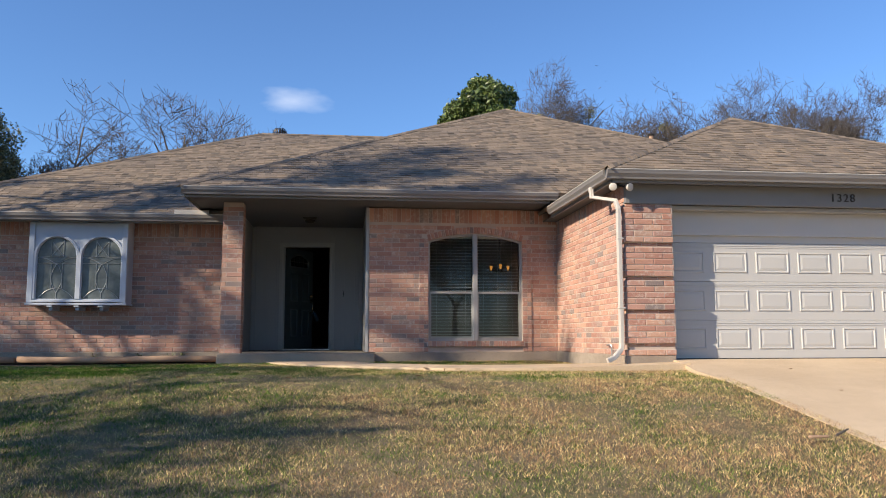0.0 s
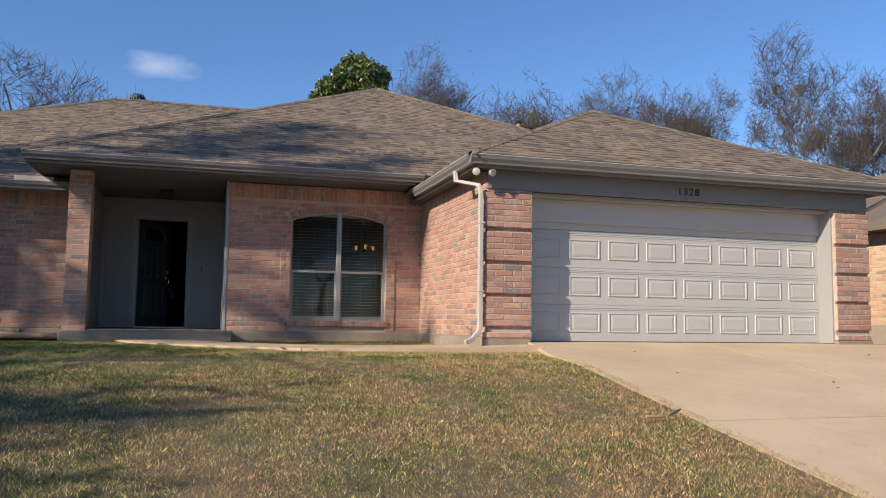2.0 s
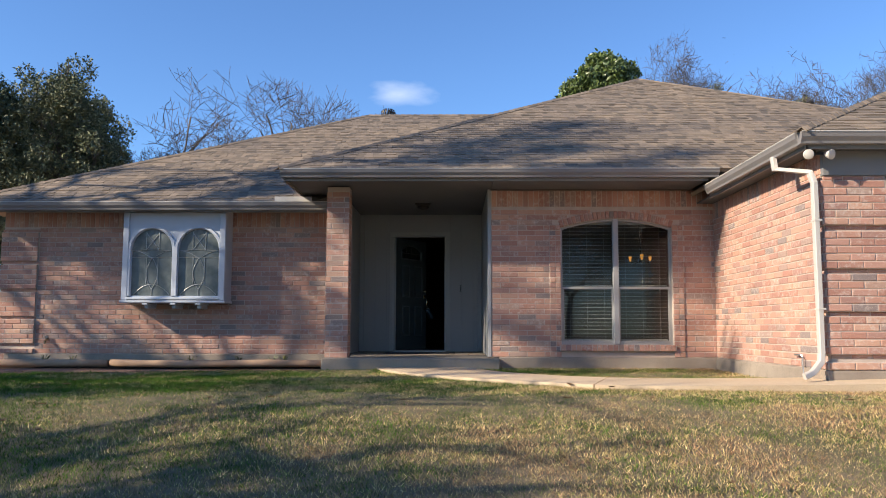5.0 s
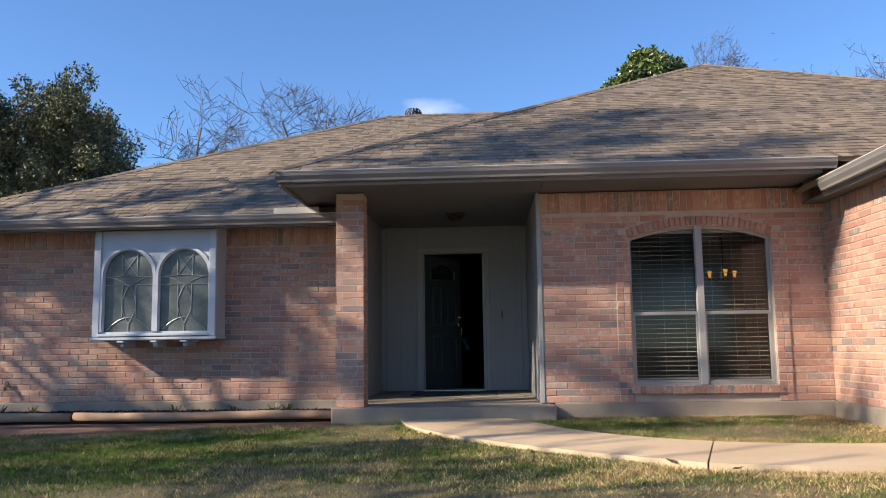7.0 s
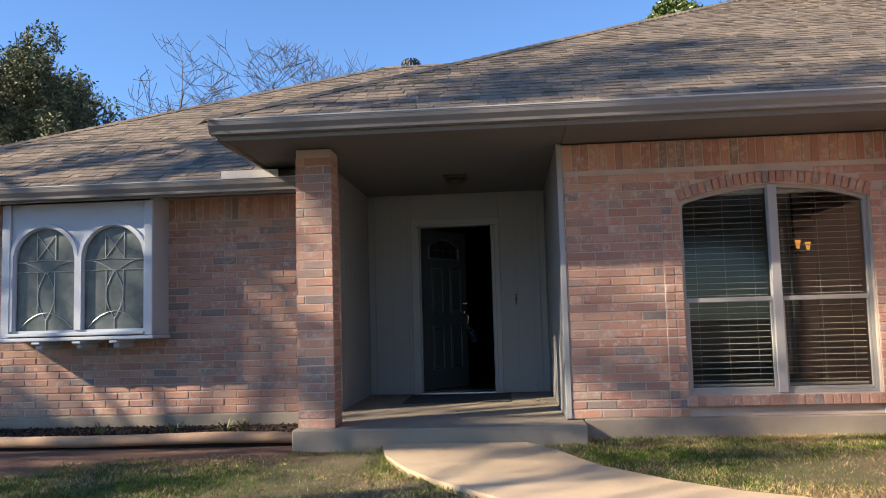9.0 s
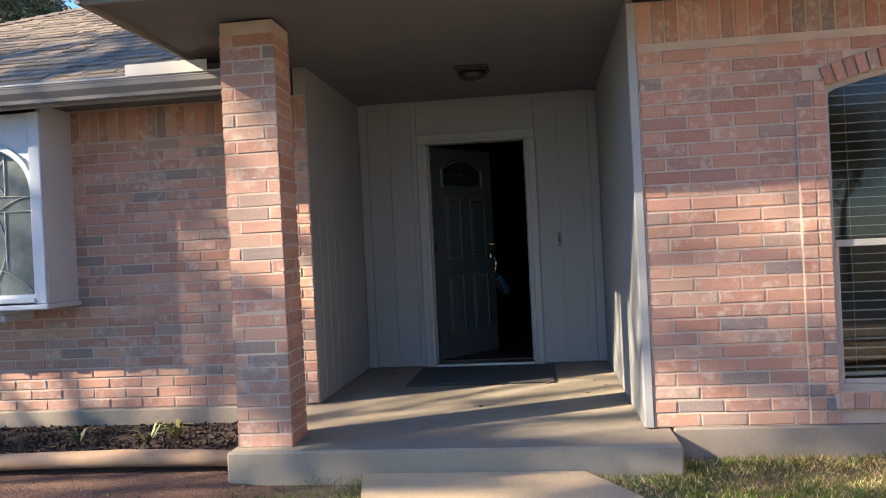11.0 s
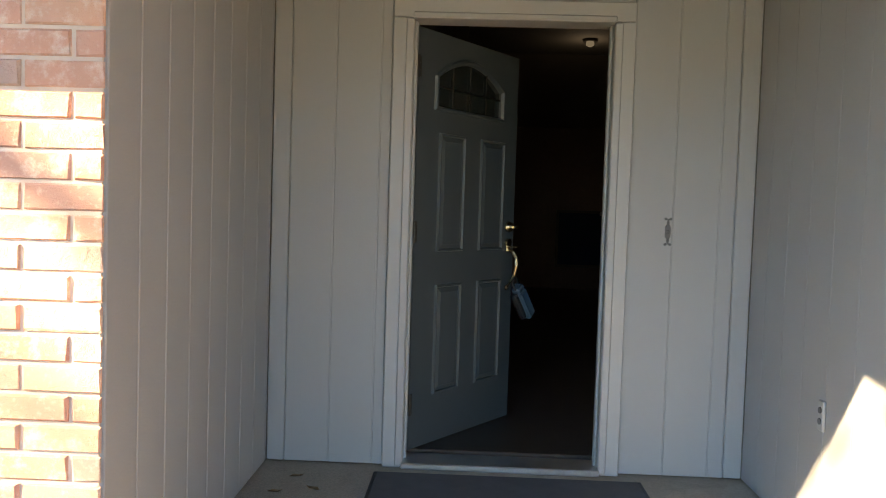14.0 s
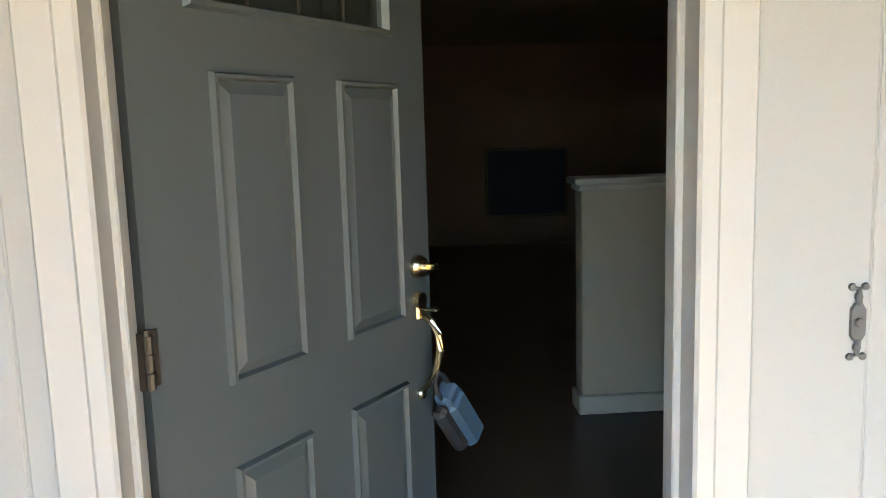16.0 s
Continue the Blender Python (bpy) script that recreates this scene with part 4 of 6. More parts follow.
def roof_face(roof, O, u, v, poly, near, most):
    """Shingles on the convex polygon poly in (u, v); v runs up the slope."""
    O, u, v = Vector(O), Vector(u).normalized(), Vector(v).normalized()
    nrm = u.cross(v).normalized()
    if nrm.z < 0:
        nrm = -nrm

    def span(h):
        xs = []
        for (a, b), (c, d) in zip(poly, poly[1:] + poly[:1]):
            if (b - h) * (d - h) <= 0 and b != d:
                xs.append(a + (c - a) * (h - b) / (d - b))
            elif b == d == h:
                xs += [a, c]
        return (min(xs), max(xs)) if xs else None
    bm = bmesh.new()
    top = [bm.verts.new(O + u * a + v * b) for a, b in poly]
    low = [bm.verts.new(O + u * a + v * b - nrm * 0.05) for a, b in poly]
    bm.faces.new(top)
    bm.faces.new(low[::-1])
    for k in range(len(poly)):
        bm.faces.new((top[k], low[k], low[(k + 1) % len(poly)], top[(k + 1) % len(poly)]))
    part("deck", bm, SHINGLE, roof)
    vmax = max(b for a, b in poly)
    rng = random.Random(len(poly) * 7 + int(vmax * 100))
    tabs = []
    for r in range(int(vmax / TAB_H)):
        h0, h1 = r * TAB_H - 0.008, (r + 1) * TAB_H + 0.006
        s0, s1 = span(max(h0, 1e-4)), span(min(h1, vmax - 1e-4))
        if not s0 or not s1:
            continue
        x = min(s0[0], s1[0]) - rng.uniform(0, TAB_W)
        end = max(s0[1], s1[1])
        while x < end:
            w = rng.choice((0.08, 0.11, 0.14, 0.18))
            a, b = x + 0.003, x + w - 0.003
            l0, l1 = max(a, s0[0]), min(b, s0[1])
            t0, t1 = max(a, s1[0]), min(b, s1[1])
            if l1 - l0 < 0.01 and t1 - t0 < 0.01:
                x += w
                continue
            if l1 < l0:
                l0 = l1 = (s0[0] if a < s0[0] else s0[1])
            if t1 < t0:
                t0 = t1 = (s1[0] if a < s1[0] else s1[1])
            th = rng.choice((0.008, 0.011, 0.016))
            P = [(l0, h0, 0.001), (l1, h0, 0.001), (t1, h1, 0.0005), (t0, h1, 0.0005), (l0, h0, th), (l1, h0, th), (t1, h1, 0.004), (t0, h1, 0.004)]
            tabs.append([O + u * p + v * q + nrm * s for p, q, s in P])
            x += w
    near = Vector(near)
    tabs.sort(key=lambda t: (t[0] - near).length)
    F = [(4, 5, 6, 7), (0, 1, 5, 4), (1, 2, 6, 5), (3, 0, 4, 7), (2, 3, 7, 6)]
    for t in tabs[:most]:
        ob = new("shingle", mesh_of("shingle", t, F, SHINGLE))
        ob.parent = roof
    V, FF = [], []
    for t in tabs[most:]:
        n0 = len(V)
        V += t
        FF += [tuple(i + n0 for i in f) for f in F]
    if V:
        tagged(new("shingles", mesh_of("shingles", V, FF, SHINGLE)), kind="stuff").parent = roof


def cap_line(roof, a, b, n1, n2):
    """Overlapping hip caps from a up to b; n1 and n2 point down the two slopes."""
    a, b, n1, n2 = Vector(a), Vector(b), Vector(n1).normalized(), Vector(n2).normalized()
    L = (b - a).length
    t = (b - a).normalized()
    up = Vector((0, 0, 1))
    bm = bmesh.new()
    k = 0
    while k * 0.145 < L:
        p, q = a + t * (k * 0.145), a + t * min(k * 0.145 + 0.19, L)
        lift, lift2 = 0.022, 0.010
        pts = []
        for c, h in ((p, lift), (q, lift2)):
            pts.append([bm.verts.new(c + n1 * 0.12 + up * h), bm.verts.new(c + up * (h + 0.012)), bm.verts.new(c + n2 * 0.12 + up * h)])
        bot = [bm.verts.new(v.co - up * 0.012) for v in pts[0]]
        A, B = pts
        bm.faces.new((A[0], A[1], B[1], B[0]))
        bm.faces.new((A[1], A[2], B[2], B[1]))
        bm.faces.new((A[0], bot[0], bot[1], A[1]))
        bm.faces.new((A[1], bot[1], bot[2], A[2]))
        k += 1
    tagged(part("ridge_caps", bm, SHINGLE, roof), kind="stuff")


SL = 0.52
NS = math.sqrt(1 + SL * SL)


def hip_roof(name, label, x0, x1, y0, z0, run, y_back, near, most, slope=SL, left_hip=True, right_hip=True, eave_x1=None):
    roof = structure(new(name), label)
    ns = math.sqrt(1 + slope * slope)
    V = run * ns
    rl = x0 + run if left_hip else x0
    rr = x1 - run if right_hip else x1
    top = [(rr - x0, V), (rl - x0, V)] if rr - rl > 0.05 else [((rl + rr) / 2 - x0, V)]
    roof_face(roof, (x0, y0, z0), (1, 0, 0), (0, 1, slope), [(0, 0), ((eave_x1 or x1) - x0, 0)] + top, near, most)
    zr = z0 + run * slope
    dl, dr, df = (-1, 0, -slope), (1, 0, -slope), (0, -1, -slope)
    db = (0, 1, -slope)
    L = y_back - y0
    if left_hip:
        roof_face(roof, (x0, y_back, z0), (0, -1, 0), (1, 0, slope), [(0, 0), (L, 0), (L - run, V), (0.0, V)], near, most // 3)
        cap_line(roof, (x0, y0, z0), (rl, y0 + run, zr), df, dl)
    if right_hip:
        roof_face(roof, (x1, y0, z0), (0, 1, 0), (-1, 0, slope), [(0, 0), (L, 0), (L, V), (run, V)], near, most // 3)
        cap_line(roof, (x1, y0, z0), (rr, y0 + run, zr), df, dr)
    if rr - rl > 0.05:
        cap_line(roof, (rl, y0 + run, zr), (rr, y0 + run, zr), df, db)
        roof_face(roof, (x1, y0 + 2 * run, z0), (-1, 0, 0), (0, -1, slope), [(0, 0), (x1 - x0, 0), (x1 - rl, V), (x1 - rr, V)], near, 0)
    else:
        cap_line(roof, (rl, y0 + run, zr), (rl, y_back, zr), dl, dr)
    return roof


hip_roof("roof_main", "weathered brown asphalt shingle roof with tree shadows", -1.77, 11.09, -3.56, 2.59, 6.43, 9.9, (1, -8, 3), 300, slope=0.511)
hip_roof("roof_west_wing", "lower brown asphalt shingle roof over the west wing", -7.1, 3.9, -2.29, 2.335, 5.76, 3.47, (-2, -8, 3), 300, slope=0.504, right_hip=False, eave_x1=-1.5)
hip_roof("roof_garage", "brown asphalt shingle hip roof over the garage", 4.10, 10.94, -6.46, 2.39, 3.42, 0.5, (4, -10, 3), 300, slope=0.495)

# roof turbine and vent pipe
tv = thing("roof_turbine", "small dark metal turbine vent behind the ridge", "roof vent", (-0.93, 3.75, 5.13))
bmt = bmesh.new()
tube(bmt, [(0, 0, -0.25), (0, 0, 0.1)], 0.13, 16)
part("collar", bmt, BRONZE, tv)
for k in range(16):
    a = k * math.pi / 8
    bmt = bmesh.new()
    pr = []
    for i in range(7):
        e = math.pi * (i / 6) - math.pi / 2
        rr_, zz = 0.06 + 0.12 * math.cos(e), 0.22 + 0.12 * math.sin(e)
        pr.append((rr_, zz))
    for (r0, z0), (r1, z1) in zip(pr, pr[1:]):
        v = [bmt.verts.new((r0 * math.cos(a), r0 * math.sin(a), z0)), bmt.verts.new((r0 * math.cos(a + 0.26), r0 * math.sin(a + 0.26), z0)),
             bmt.verts.new((r1 * math.cos(a + 0.26), r1 * math.sin(a + 0.26), z1)), bmt.verts.new((r1 * math.cos(a), r1 * math.sin(a), z1))]
        bmt.faces.new(v)
    part("vane", bmt, BRONZE, tv)
vp = thing("vent_pipe", "rusty metal flue pipe rising from the roof", "flue pipe", (8.45, 3.0, 4.4))
bmt = bmesh.new()
tube(bmt, [(0, 0, 0), (0, 0, 0.95)], 0.055, 12)
part("pipe", bmt, LOGWOOD, vp)
bmt = bmesh.new()
tube(bmt, [(0, 0, 0.95), (0, 0, 0.99), (0, 0, 1.05)], [0.08, 0.09, 0.02], 12)
part("cap", bmt, BRONZE, vp)

# ---------------------------------------------------------------- garage door
GX0, GX1, GYD = 5.05, 10.0, -5.84
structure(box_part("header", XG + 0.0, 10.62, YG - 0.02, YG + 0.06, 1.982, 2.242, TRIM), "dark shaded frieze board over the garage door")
gfrm = thing("garage_door_frame", "pale painted garage door jambs", "door frame", (0, 0, 0))
bmg = bmesh.new()
for a, b in ((GX0 + 0.001, GX0 + 0.03), (GX1 - 0.03, GX1 - 0.001)):
    box(bmg, a, b, YG + 0.03, GYD + 0.12, -0.05, 1.98, 0.003)
part("jamb", bmg, CASING, gfrm)
bmg = bmesh.new()
box(bmg, GX0 + 0.03, GX1 - 0.03, YG + 0.09, GYD + 0.12, 1.93, 1.98, 0.003)
part("head", bmg, CASING, gfrm)
gd = thing("garage_door", "pale grey panelled sectional garage door, closed", "garage door", (0, GYD, -0.045))
A0, A1 = GX0 + 0.032, GX1 - 0.032
SEC = [(0.0, 0.51), (0.512, 1.03), (1.032, 1.56), (1.562, 1.985)]
PITCH = (A1 - A0) / 8
for k, (a, b) in enumerate(SEC):
    bmg = bmesh.new()
    sweep(bmg, [(-0.04, a), (0.0, a), (0.0, b - 0.008), (-0.004, b - 0.002), (-0.04, b)], (A0, 0, 0), (A1, 0, 0), (0, -1, 0))
    part("section", bmg, GARAGE, gd)
    if k < 3:
        for c in range(8):
            x0 = A0 + PITCH * c + 0.065
            o = raised_panel(x0, x0 + PITCH - 0.13, a + 0.12, min(a + 0.405, 1.94), GARAGE, gd, w=0.028, h=0.012)
for k, (a, b) in enumerate(SEC[:3]):
    for dz in (0.035, 0.06):
        bmg = bmesh.new()
        box(bmg, A0, A1, -0.006, 0.001, b - dz - 0.008, b - dz, 0.002)
        part("rib", bmg, GARAGE, gd)
bmg = bmesh.new()
box(bmg, A0, A1, -0.055, -0.002, 1.655, 1.975, 0.004)
part("top_board", bmg, GARAGE, gd, "plain shaded board over the panels")
bmg = bmesh.new()
box(bmg, A0, A1, -0.012, 0.03, -0.02, 0.0, 0.004)
part("weather_seal", bmg, BLACK, gd, "dark rubber seal")

# house number
for k, ch in enumerate("1328"):
    cu = bpy.data.curves.new("house_number", "FONT")
    cu.body, cu.size, cu.extrude, cu.align_x = ch, 0.155, 0.006, "CENTER"
    tmp = bpy.data.objects.new("house_number", cu)
    scene.collection.objects.link(tmp)
    dg = bpy.context.evaluated_depsgraph_get()
    me = bpy.data.meshes.new_from_object(tmp.evaluated_get(dg))
    bpy.data.objects.remove(tmp)
    me.materials.clear()
    me.materials.append(BRONZE)
    ob = new("house_number", me)
    ob.matrix_basis = pose(7.33 + k * 0.095, YG - 0.028, 2.055, 90, 0, 0)
    tagged(ob, f"dark metal house number digit {ch} on the frieze board", "house number", "house number digits")

# ---------------------------------------------------------------- downspouts and flood light
def downspout(name, pts, label, side=(0, 1, 0)):
    t = thing(name, label, "downspout", (0, 0, 0))
    bm = bmesh.new()
    rect_pipe(bm, pts[:4], 0.075, 0.055, side)
    part("upper_elbow", bm, WHITE, t)
    bm = bmesh.new()
    rect_pipe(bm, pts[3:5], 0.075, 0.055, side)
    part("pipe", bm, WHITE, t)
    bm = bmesh.new()
    rect_pipe(bm, pts[4:], 0.078, 0.058, side)
    part("lower_elbow", bm, WHITE, t)
    for z in (1.5, 0.6):
        bm = bmesh.new()
        x, y = pts[3][0], pts[3][1]
        box(bm, x - 0.032, x + 0.05, y - 0.042, y + 0.042, z, z + 0.02, 0.003)
        part("strap", bm, WHITE, t)
    return t


downspout("downspout", [(4.10, -5.72, 2.27), (4.10, -5.76, 2.13), (4.29, -6.16, 2.02), (4.315, -6.20, 1.90), (4.315, -6.20, 0.16), (4.30, -6.21, 0.08), (4.19, -6.27, -0.02), (4.08, -6.33, -0.06)], "dented pale downspout at the garage corner")
downspout("downspout", [(10.9, -6.42, 2.26), (10.9, -6.41, 2.2), (10.72, -6.0, 2.0), (10.7, -5.92, 1.9), (10.7, -5.92, 0.16), (10.7, -5.95, 0.05), (10.72, -6.0, 0.0)], "pale downspout at the far garage corner")
fl = thing("flood_light", "twin white flood light under the garage eave", "flood light", (4.30, -6.26, 2.19))
bmf = bmesh.new()
tube(bmf, [(0, 0.0, 0.053), (0, 0.0, 0.035), (0, 0.0, 0.028), (0, 0, -0.02)], [0.05, 0.05, 0.02, 0.02], 16)
part("base", bmf, BRONZE, fl)
for s in (-1, 1):
    bmf = bmesh.new()
    tube(bmf, [(0.01 * s, -0.01, 0), (0.06 * s, -0.05, -0.01), (0.085 * s, -0.07, -0.015)], [0.014, 0.014, 0.02], 10)
    part("arm", bmf, BLACK, fl)
    bmf = bmesh.new()
    tube(bmf, [(0.085 * s, -0.07, -0.015), (0.1 * s, -0.10, -0.025), (0.115 * s, -0.135, -0.035), (0.117 * s, -0.14, -0.036)], [0.025, 0.04, 0.052, 0.045], 16)
    part("lamp_head", bmf, WHITE, fl, "white bell-shaped lamp head", smooth=True)

# ---------------------------------------------------------------- arched window
def window_front():
    w = structure(new("window_front"), "tall arched double window with white mullion and open blinds behind")
    y = YW + 0.05
    mid = (WINX0 + WINX1) / 2
    bm = bmesh.new()
    box(bm, mid - 0.04, mid + 0.04, y - 0.03, y + 0.05, WINZ0 + 0.01, WTOP - 0.003, 0.004)
    part("mullion", bm, CASING, w, "pale painted centre mullion")
    # outer frame that follows the arch
    bm = bmesh.new()
    N = 24
    outer = [(WINX0, WINZ0)] + [(WINX0 + (WINX1 - WINX0) * i / N, win_top(WINX0 + (WINX1 - WINX0) * i / N)) for i in range(N + 1)] + [(WINX1, WINZ0)]
    cxx, czz = mid, 1.0
    ins = []
    for x, z in outer:
        ins.append((x + (0.03 if x < mid - 0.78 else -0.03 if x > mid + 0.78 else 0), z + (0.03 if z < 0.3 else -0.03)))
    L0 = [bm.verts.new((x, y, z)) for x, z in outer]
    L1 = [bm.verts.new((x, y, z)) for x, z in ins]
    L2 = [bm.verts.new((x, y + 0.05, z)) for x, z in ins]
    for A, B in ((L0, L1), (L1, L2)):
        for k in range(len(A)):
            bm.faces.new((A[k], A[(k + 1) % len(A)], B[(k + 1) % len(A)], B[k]))
    part("window_frame", bm, SASH, w)
    for s, (a, b) in enumerate(((WINX0 + 0.03, mid - 0.04), (mid + 0.04, WINX1 - 0.03))):
        bm = bmesh.new()
        box(bm, a, b, y + 0.0, y + 0.035, 0.985, 1.025, 0.004)
        part("meeting_rail", bm, SASH, w)
        bm = bmesh.new()
        for xx in (a, b - 0.022):
            box(bm, xx, xx + 0.022, y + 0.005, y + 0.03, 0.21, 0.984, 0.003)
        box(bm, a + 0.022, b - 0.022, y + 0.005, y + 0.03, 0.21, 0.24, 0.003)
        part("lower_sash", bm, SASH, w)
        for z0, z1, yy in ((0.21, 0.99, y + 0.02), (1.02, None, y + 0.036)):
            bm = bmesh.new()
            if z1:
                pts = [(a, z0), (b, z0), (b, z1), (a, z1)]
            else:
                pts = [(a, z0), (b, z0)] + [(b + (a - b) * i / 12, win_top(b + (a - b) * i / 12) - 0.025) for i in range(13)]
            bm.faces.new([bm.verts.new((px, yy, pz)) for px, pz in pts])
            o = part("pane", bm, GLASS, w)
            o.visible_shadow = False
    return w


window_front()


def blind(x0, x1, label, top=1.95, bottom=0.24):
    t = thing("venetian_blind", label, "venetian blind", (0, YW + 0.17, 0), "venetian blinds in the arched window")
    bm = bmesh.new()
    box(bm, x0, x1, -0.03, 0.03, top, top + 0.055, 0.006)
    part("headrail", bm, VINYL, t)
    base = None
    z = bottom + 0.05
    slat_me = None
    while z < top - 0.01:
        if slat_me is None:
            bm = bmesh.new()
            A = [bm.verts.new((x0 + 0.01, p, q)) for p, q in ((-0.024, 0.0), (0, 0.003), (0.024, 0.002))]
            B = [bm.verts.new((x1 - 0.01, p, q)) for p, q in ((-0.024, 0.0), (0, 0.003), (0.024, 0.002))]
            A2 = [bm.verts.new(v.co - Vector((0, 0, 0.0025))) for v in A]
            B2 = [bm.verts.new(v.co - Vector((0, 0, 0.0025))) for v in B]
            for P, Q in ((A, B), (B2, A2)):
                for k in range(2):
                    bm.faces.new((P[k], P[k + 1], Q[k + 1], Q[k]))
            bm.faces.new((A[0], B[0], B2[0], A2[0]))
            bm.faces.new((A[2], A2[2], B2[2], B[2]))
            ob = part("slat", bm, VINYL, t)
            slat_me = ob.data
        else:
            ob = new("slat", slat_me)
            ob.parent = t
        ob.location = (0, 0, z)
        z += 0.054
    bm = bmesh.new()
    box(bm, x0 + 0.01, x1 - 0.01, -0.02, 0.02, bottom, bottom + 0.022, 0.005)
    part("bottom_rail", bm, VINYL, t)
    for x in (x0 + 0.12, (x0 + x1) / 2, x1 - 0.12):
        bm = bmesh.new()
        tube(bm, [(x, -0.028, bottom), (x, -0.028, top)], 0.0015, 4)
        part("cord", bm, VINYL, t)


blind(WINX0 + 0.03, 2.955, "pale slatted venetian blind, lowered with open slats")
blind(3.03, WINX1 - 0.03, "pale slatted venetian blind, lowered with open slats")

# ---------------------------------------------------------------- bay window
BX0, BX1, BY, BZ0, BZ1 = -4.53, -2.93, -2.065, 0.79, 2.20
bay = structure(new("window_bay"), "painted box bay window with two arched leaded lights")
ARCH = [(-4.40, -3.765, 0.90, 1.62), (-3.67, -3.035, 0.90, 1.62)]


def arch_top(a, b, s):
    r = (b - a) / 2
    return lambda u: s + math.sqrt(max(0.0, r * r - (u - (a + b) / 2) ** 2)) * 1.02


bm = bmesh.new()
pierced_panel(bm, lambda u, d, z: (u, BY + 0.02 + d, z), BX0 + 0.05, BX1 - 0.05, BZ0 + 0.06, BZ1 - 0.002, 0.05, [(a, b, lo, arch_top(a, b, s)) for a, b, lo, s in ARCH], 0.025)
part("front_panel", bm, BAYPAINT, bay)
bm = bmesh.new()
for a, b in ((BX0, BX0 + 0.09), (BX1 - 0.09, BX1)):
    box(bm, a, b, BY - 0.012, BY + 0.019, BZ0 + 0.04, BZ1 - 0.002, 0.006)
part("corner_board", bm, BAYPAINT, bay)
bm = bmesh.new()
for a, b in ((BX0, BX0 + 0.04), (BX1 - 0.04, BX1)):
    box(bm, a, b, BY + 0.021, YL + 0.012, BZ0 + 0.04, BZ1 + 0.05, 0.003)
part("side", bm, BAYPAINT, bay)
bm = bmesh.new()
box(bm, BX0 - 0.02, BX1 + 0.02, BY - 0.03, YL + 0.012, BZ0, BZ0 + 0.038, 0.008)
box(bm, BX0 + 0.08, BX1 - 0.08, BY - 0.028, BY + 0.018, BZ0 + 0.05, BZ0 + 0.085, 0.006)
part("window_sill", bm, BAYPAINT, bay)
for x in (-4.15, -3.72, -3.33):
    bm = bmesh.new()
    box(bm, x - 0.045, x + 0.045, BY - 0.02, YL + 0.01, BZ0 - 0.03, BZ0 - 0.002, 0.006)
    box(bm, x - 0.03, x + 0.03, BY + 0.04, YL + 0.01, BZ0 - 0.085, BZ0 - 0.03, 0.01)
    part("bracket", bm, BAYPAINT, bay)
for a, b, lo, s in ARCH:
    top = arch_top(a, b, s)
    N = 26
    ring = [(a, lo)] + [(a, s)] + [((a + b) / 2 - math.cos(math.pi * i / N) * (b - a) / 2, s + math.sin(math.pi * i / N) * (b - a) / 2 * 1.02) for i in range(1, N)] + [(b, s), (b, lo)]
    bm = bmesh.new()
    ccx, ccz = (a + b) / 2, s

    def off(p, o):
        x, z = p
        if z <= s + 1e-6:
            return (x + (-o if x < ccx else o), z)
        d = Vector((x - ccx, z - ccz)).normalized()
        return (x + d.x * o, z + d.y * o)
    Ls = [[bm.verts.new((q[0], yy, q[1])) for q in (off(p, o) for p in ring)] for o, yy in ((0.052, BY + 0.019), (0.048, BY - 0.006), (0.012, BY - 0.006), (-0.004, BY + 0.03))]
    for A, B in zip(Ls, Ls[1:]):
        for k in range(len(ring) - 1):
            bm.faces.new((A[k], A[k + 1], B[k + 1], B[k]))
    part("arch_moulding", bm, BAYPAINT, bay)
    bm = bmesh.new()
    bm.faces.new([bm.verts.new((x, BY + 0.055, z)) for x, z in ring])
    part("pane", bm, OBSCURE, bay, "obscured leaded glass pane")
    # came pattern
    bm = bmesh.new()
    yv = BY + 0.048
    c = (a + b) / 2
    L = lambda *p: tube(bm, [(x, yv, z) for x, z in p], 0.0045, 5)
    L((a, 1.50), (b, 1.50))
    L((a, 1.60), (c - 0.05, 1.62), (b, 1.60))
    L((c - 0.09, lo + 0.18), (c - 0.09, 1.50))
    L((c + 0.09, lo + 0.18), (c + 0.09, 1.50))
    L((c - 0.1, 1.62), (c - 0.1, 1.90))
    L((c + 0.1, 1.62), (c + 0.1, 1.90))
    L((c - 0.1, 1.62), (c + 0.1, 1.88))
    L((c + 0.1, 1.62), (c - 0.1, 1.88))
    for sgn in (-1, 1):
        L(*[(c + sgn * 0.09 * math.sin(math.pi * i / 10), lo + 0.10 + 0.50 * i / 10) for i in range(11)])
        L(*[(c + sgn * (0.0 + 0.28 * (i / 8)), lo + 0.18 - 0.16 * (i / 8) ** 2) for i in range(9)])
        L(*[(c + sgn * (0.28 * (i / 8)), 1.48 + 0.12 * math.sin(math.pi * i / 16)) for i in range(9)])
    L((c, lo), (c, lo + 0.12))
    part("lead_cames", bm, LEADING, bay)

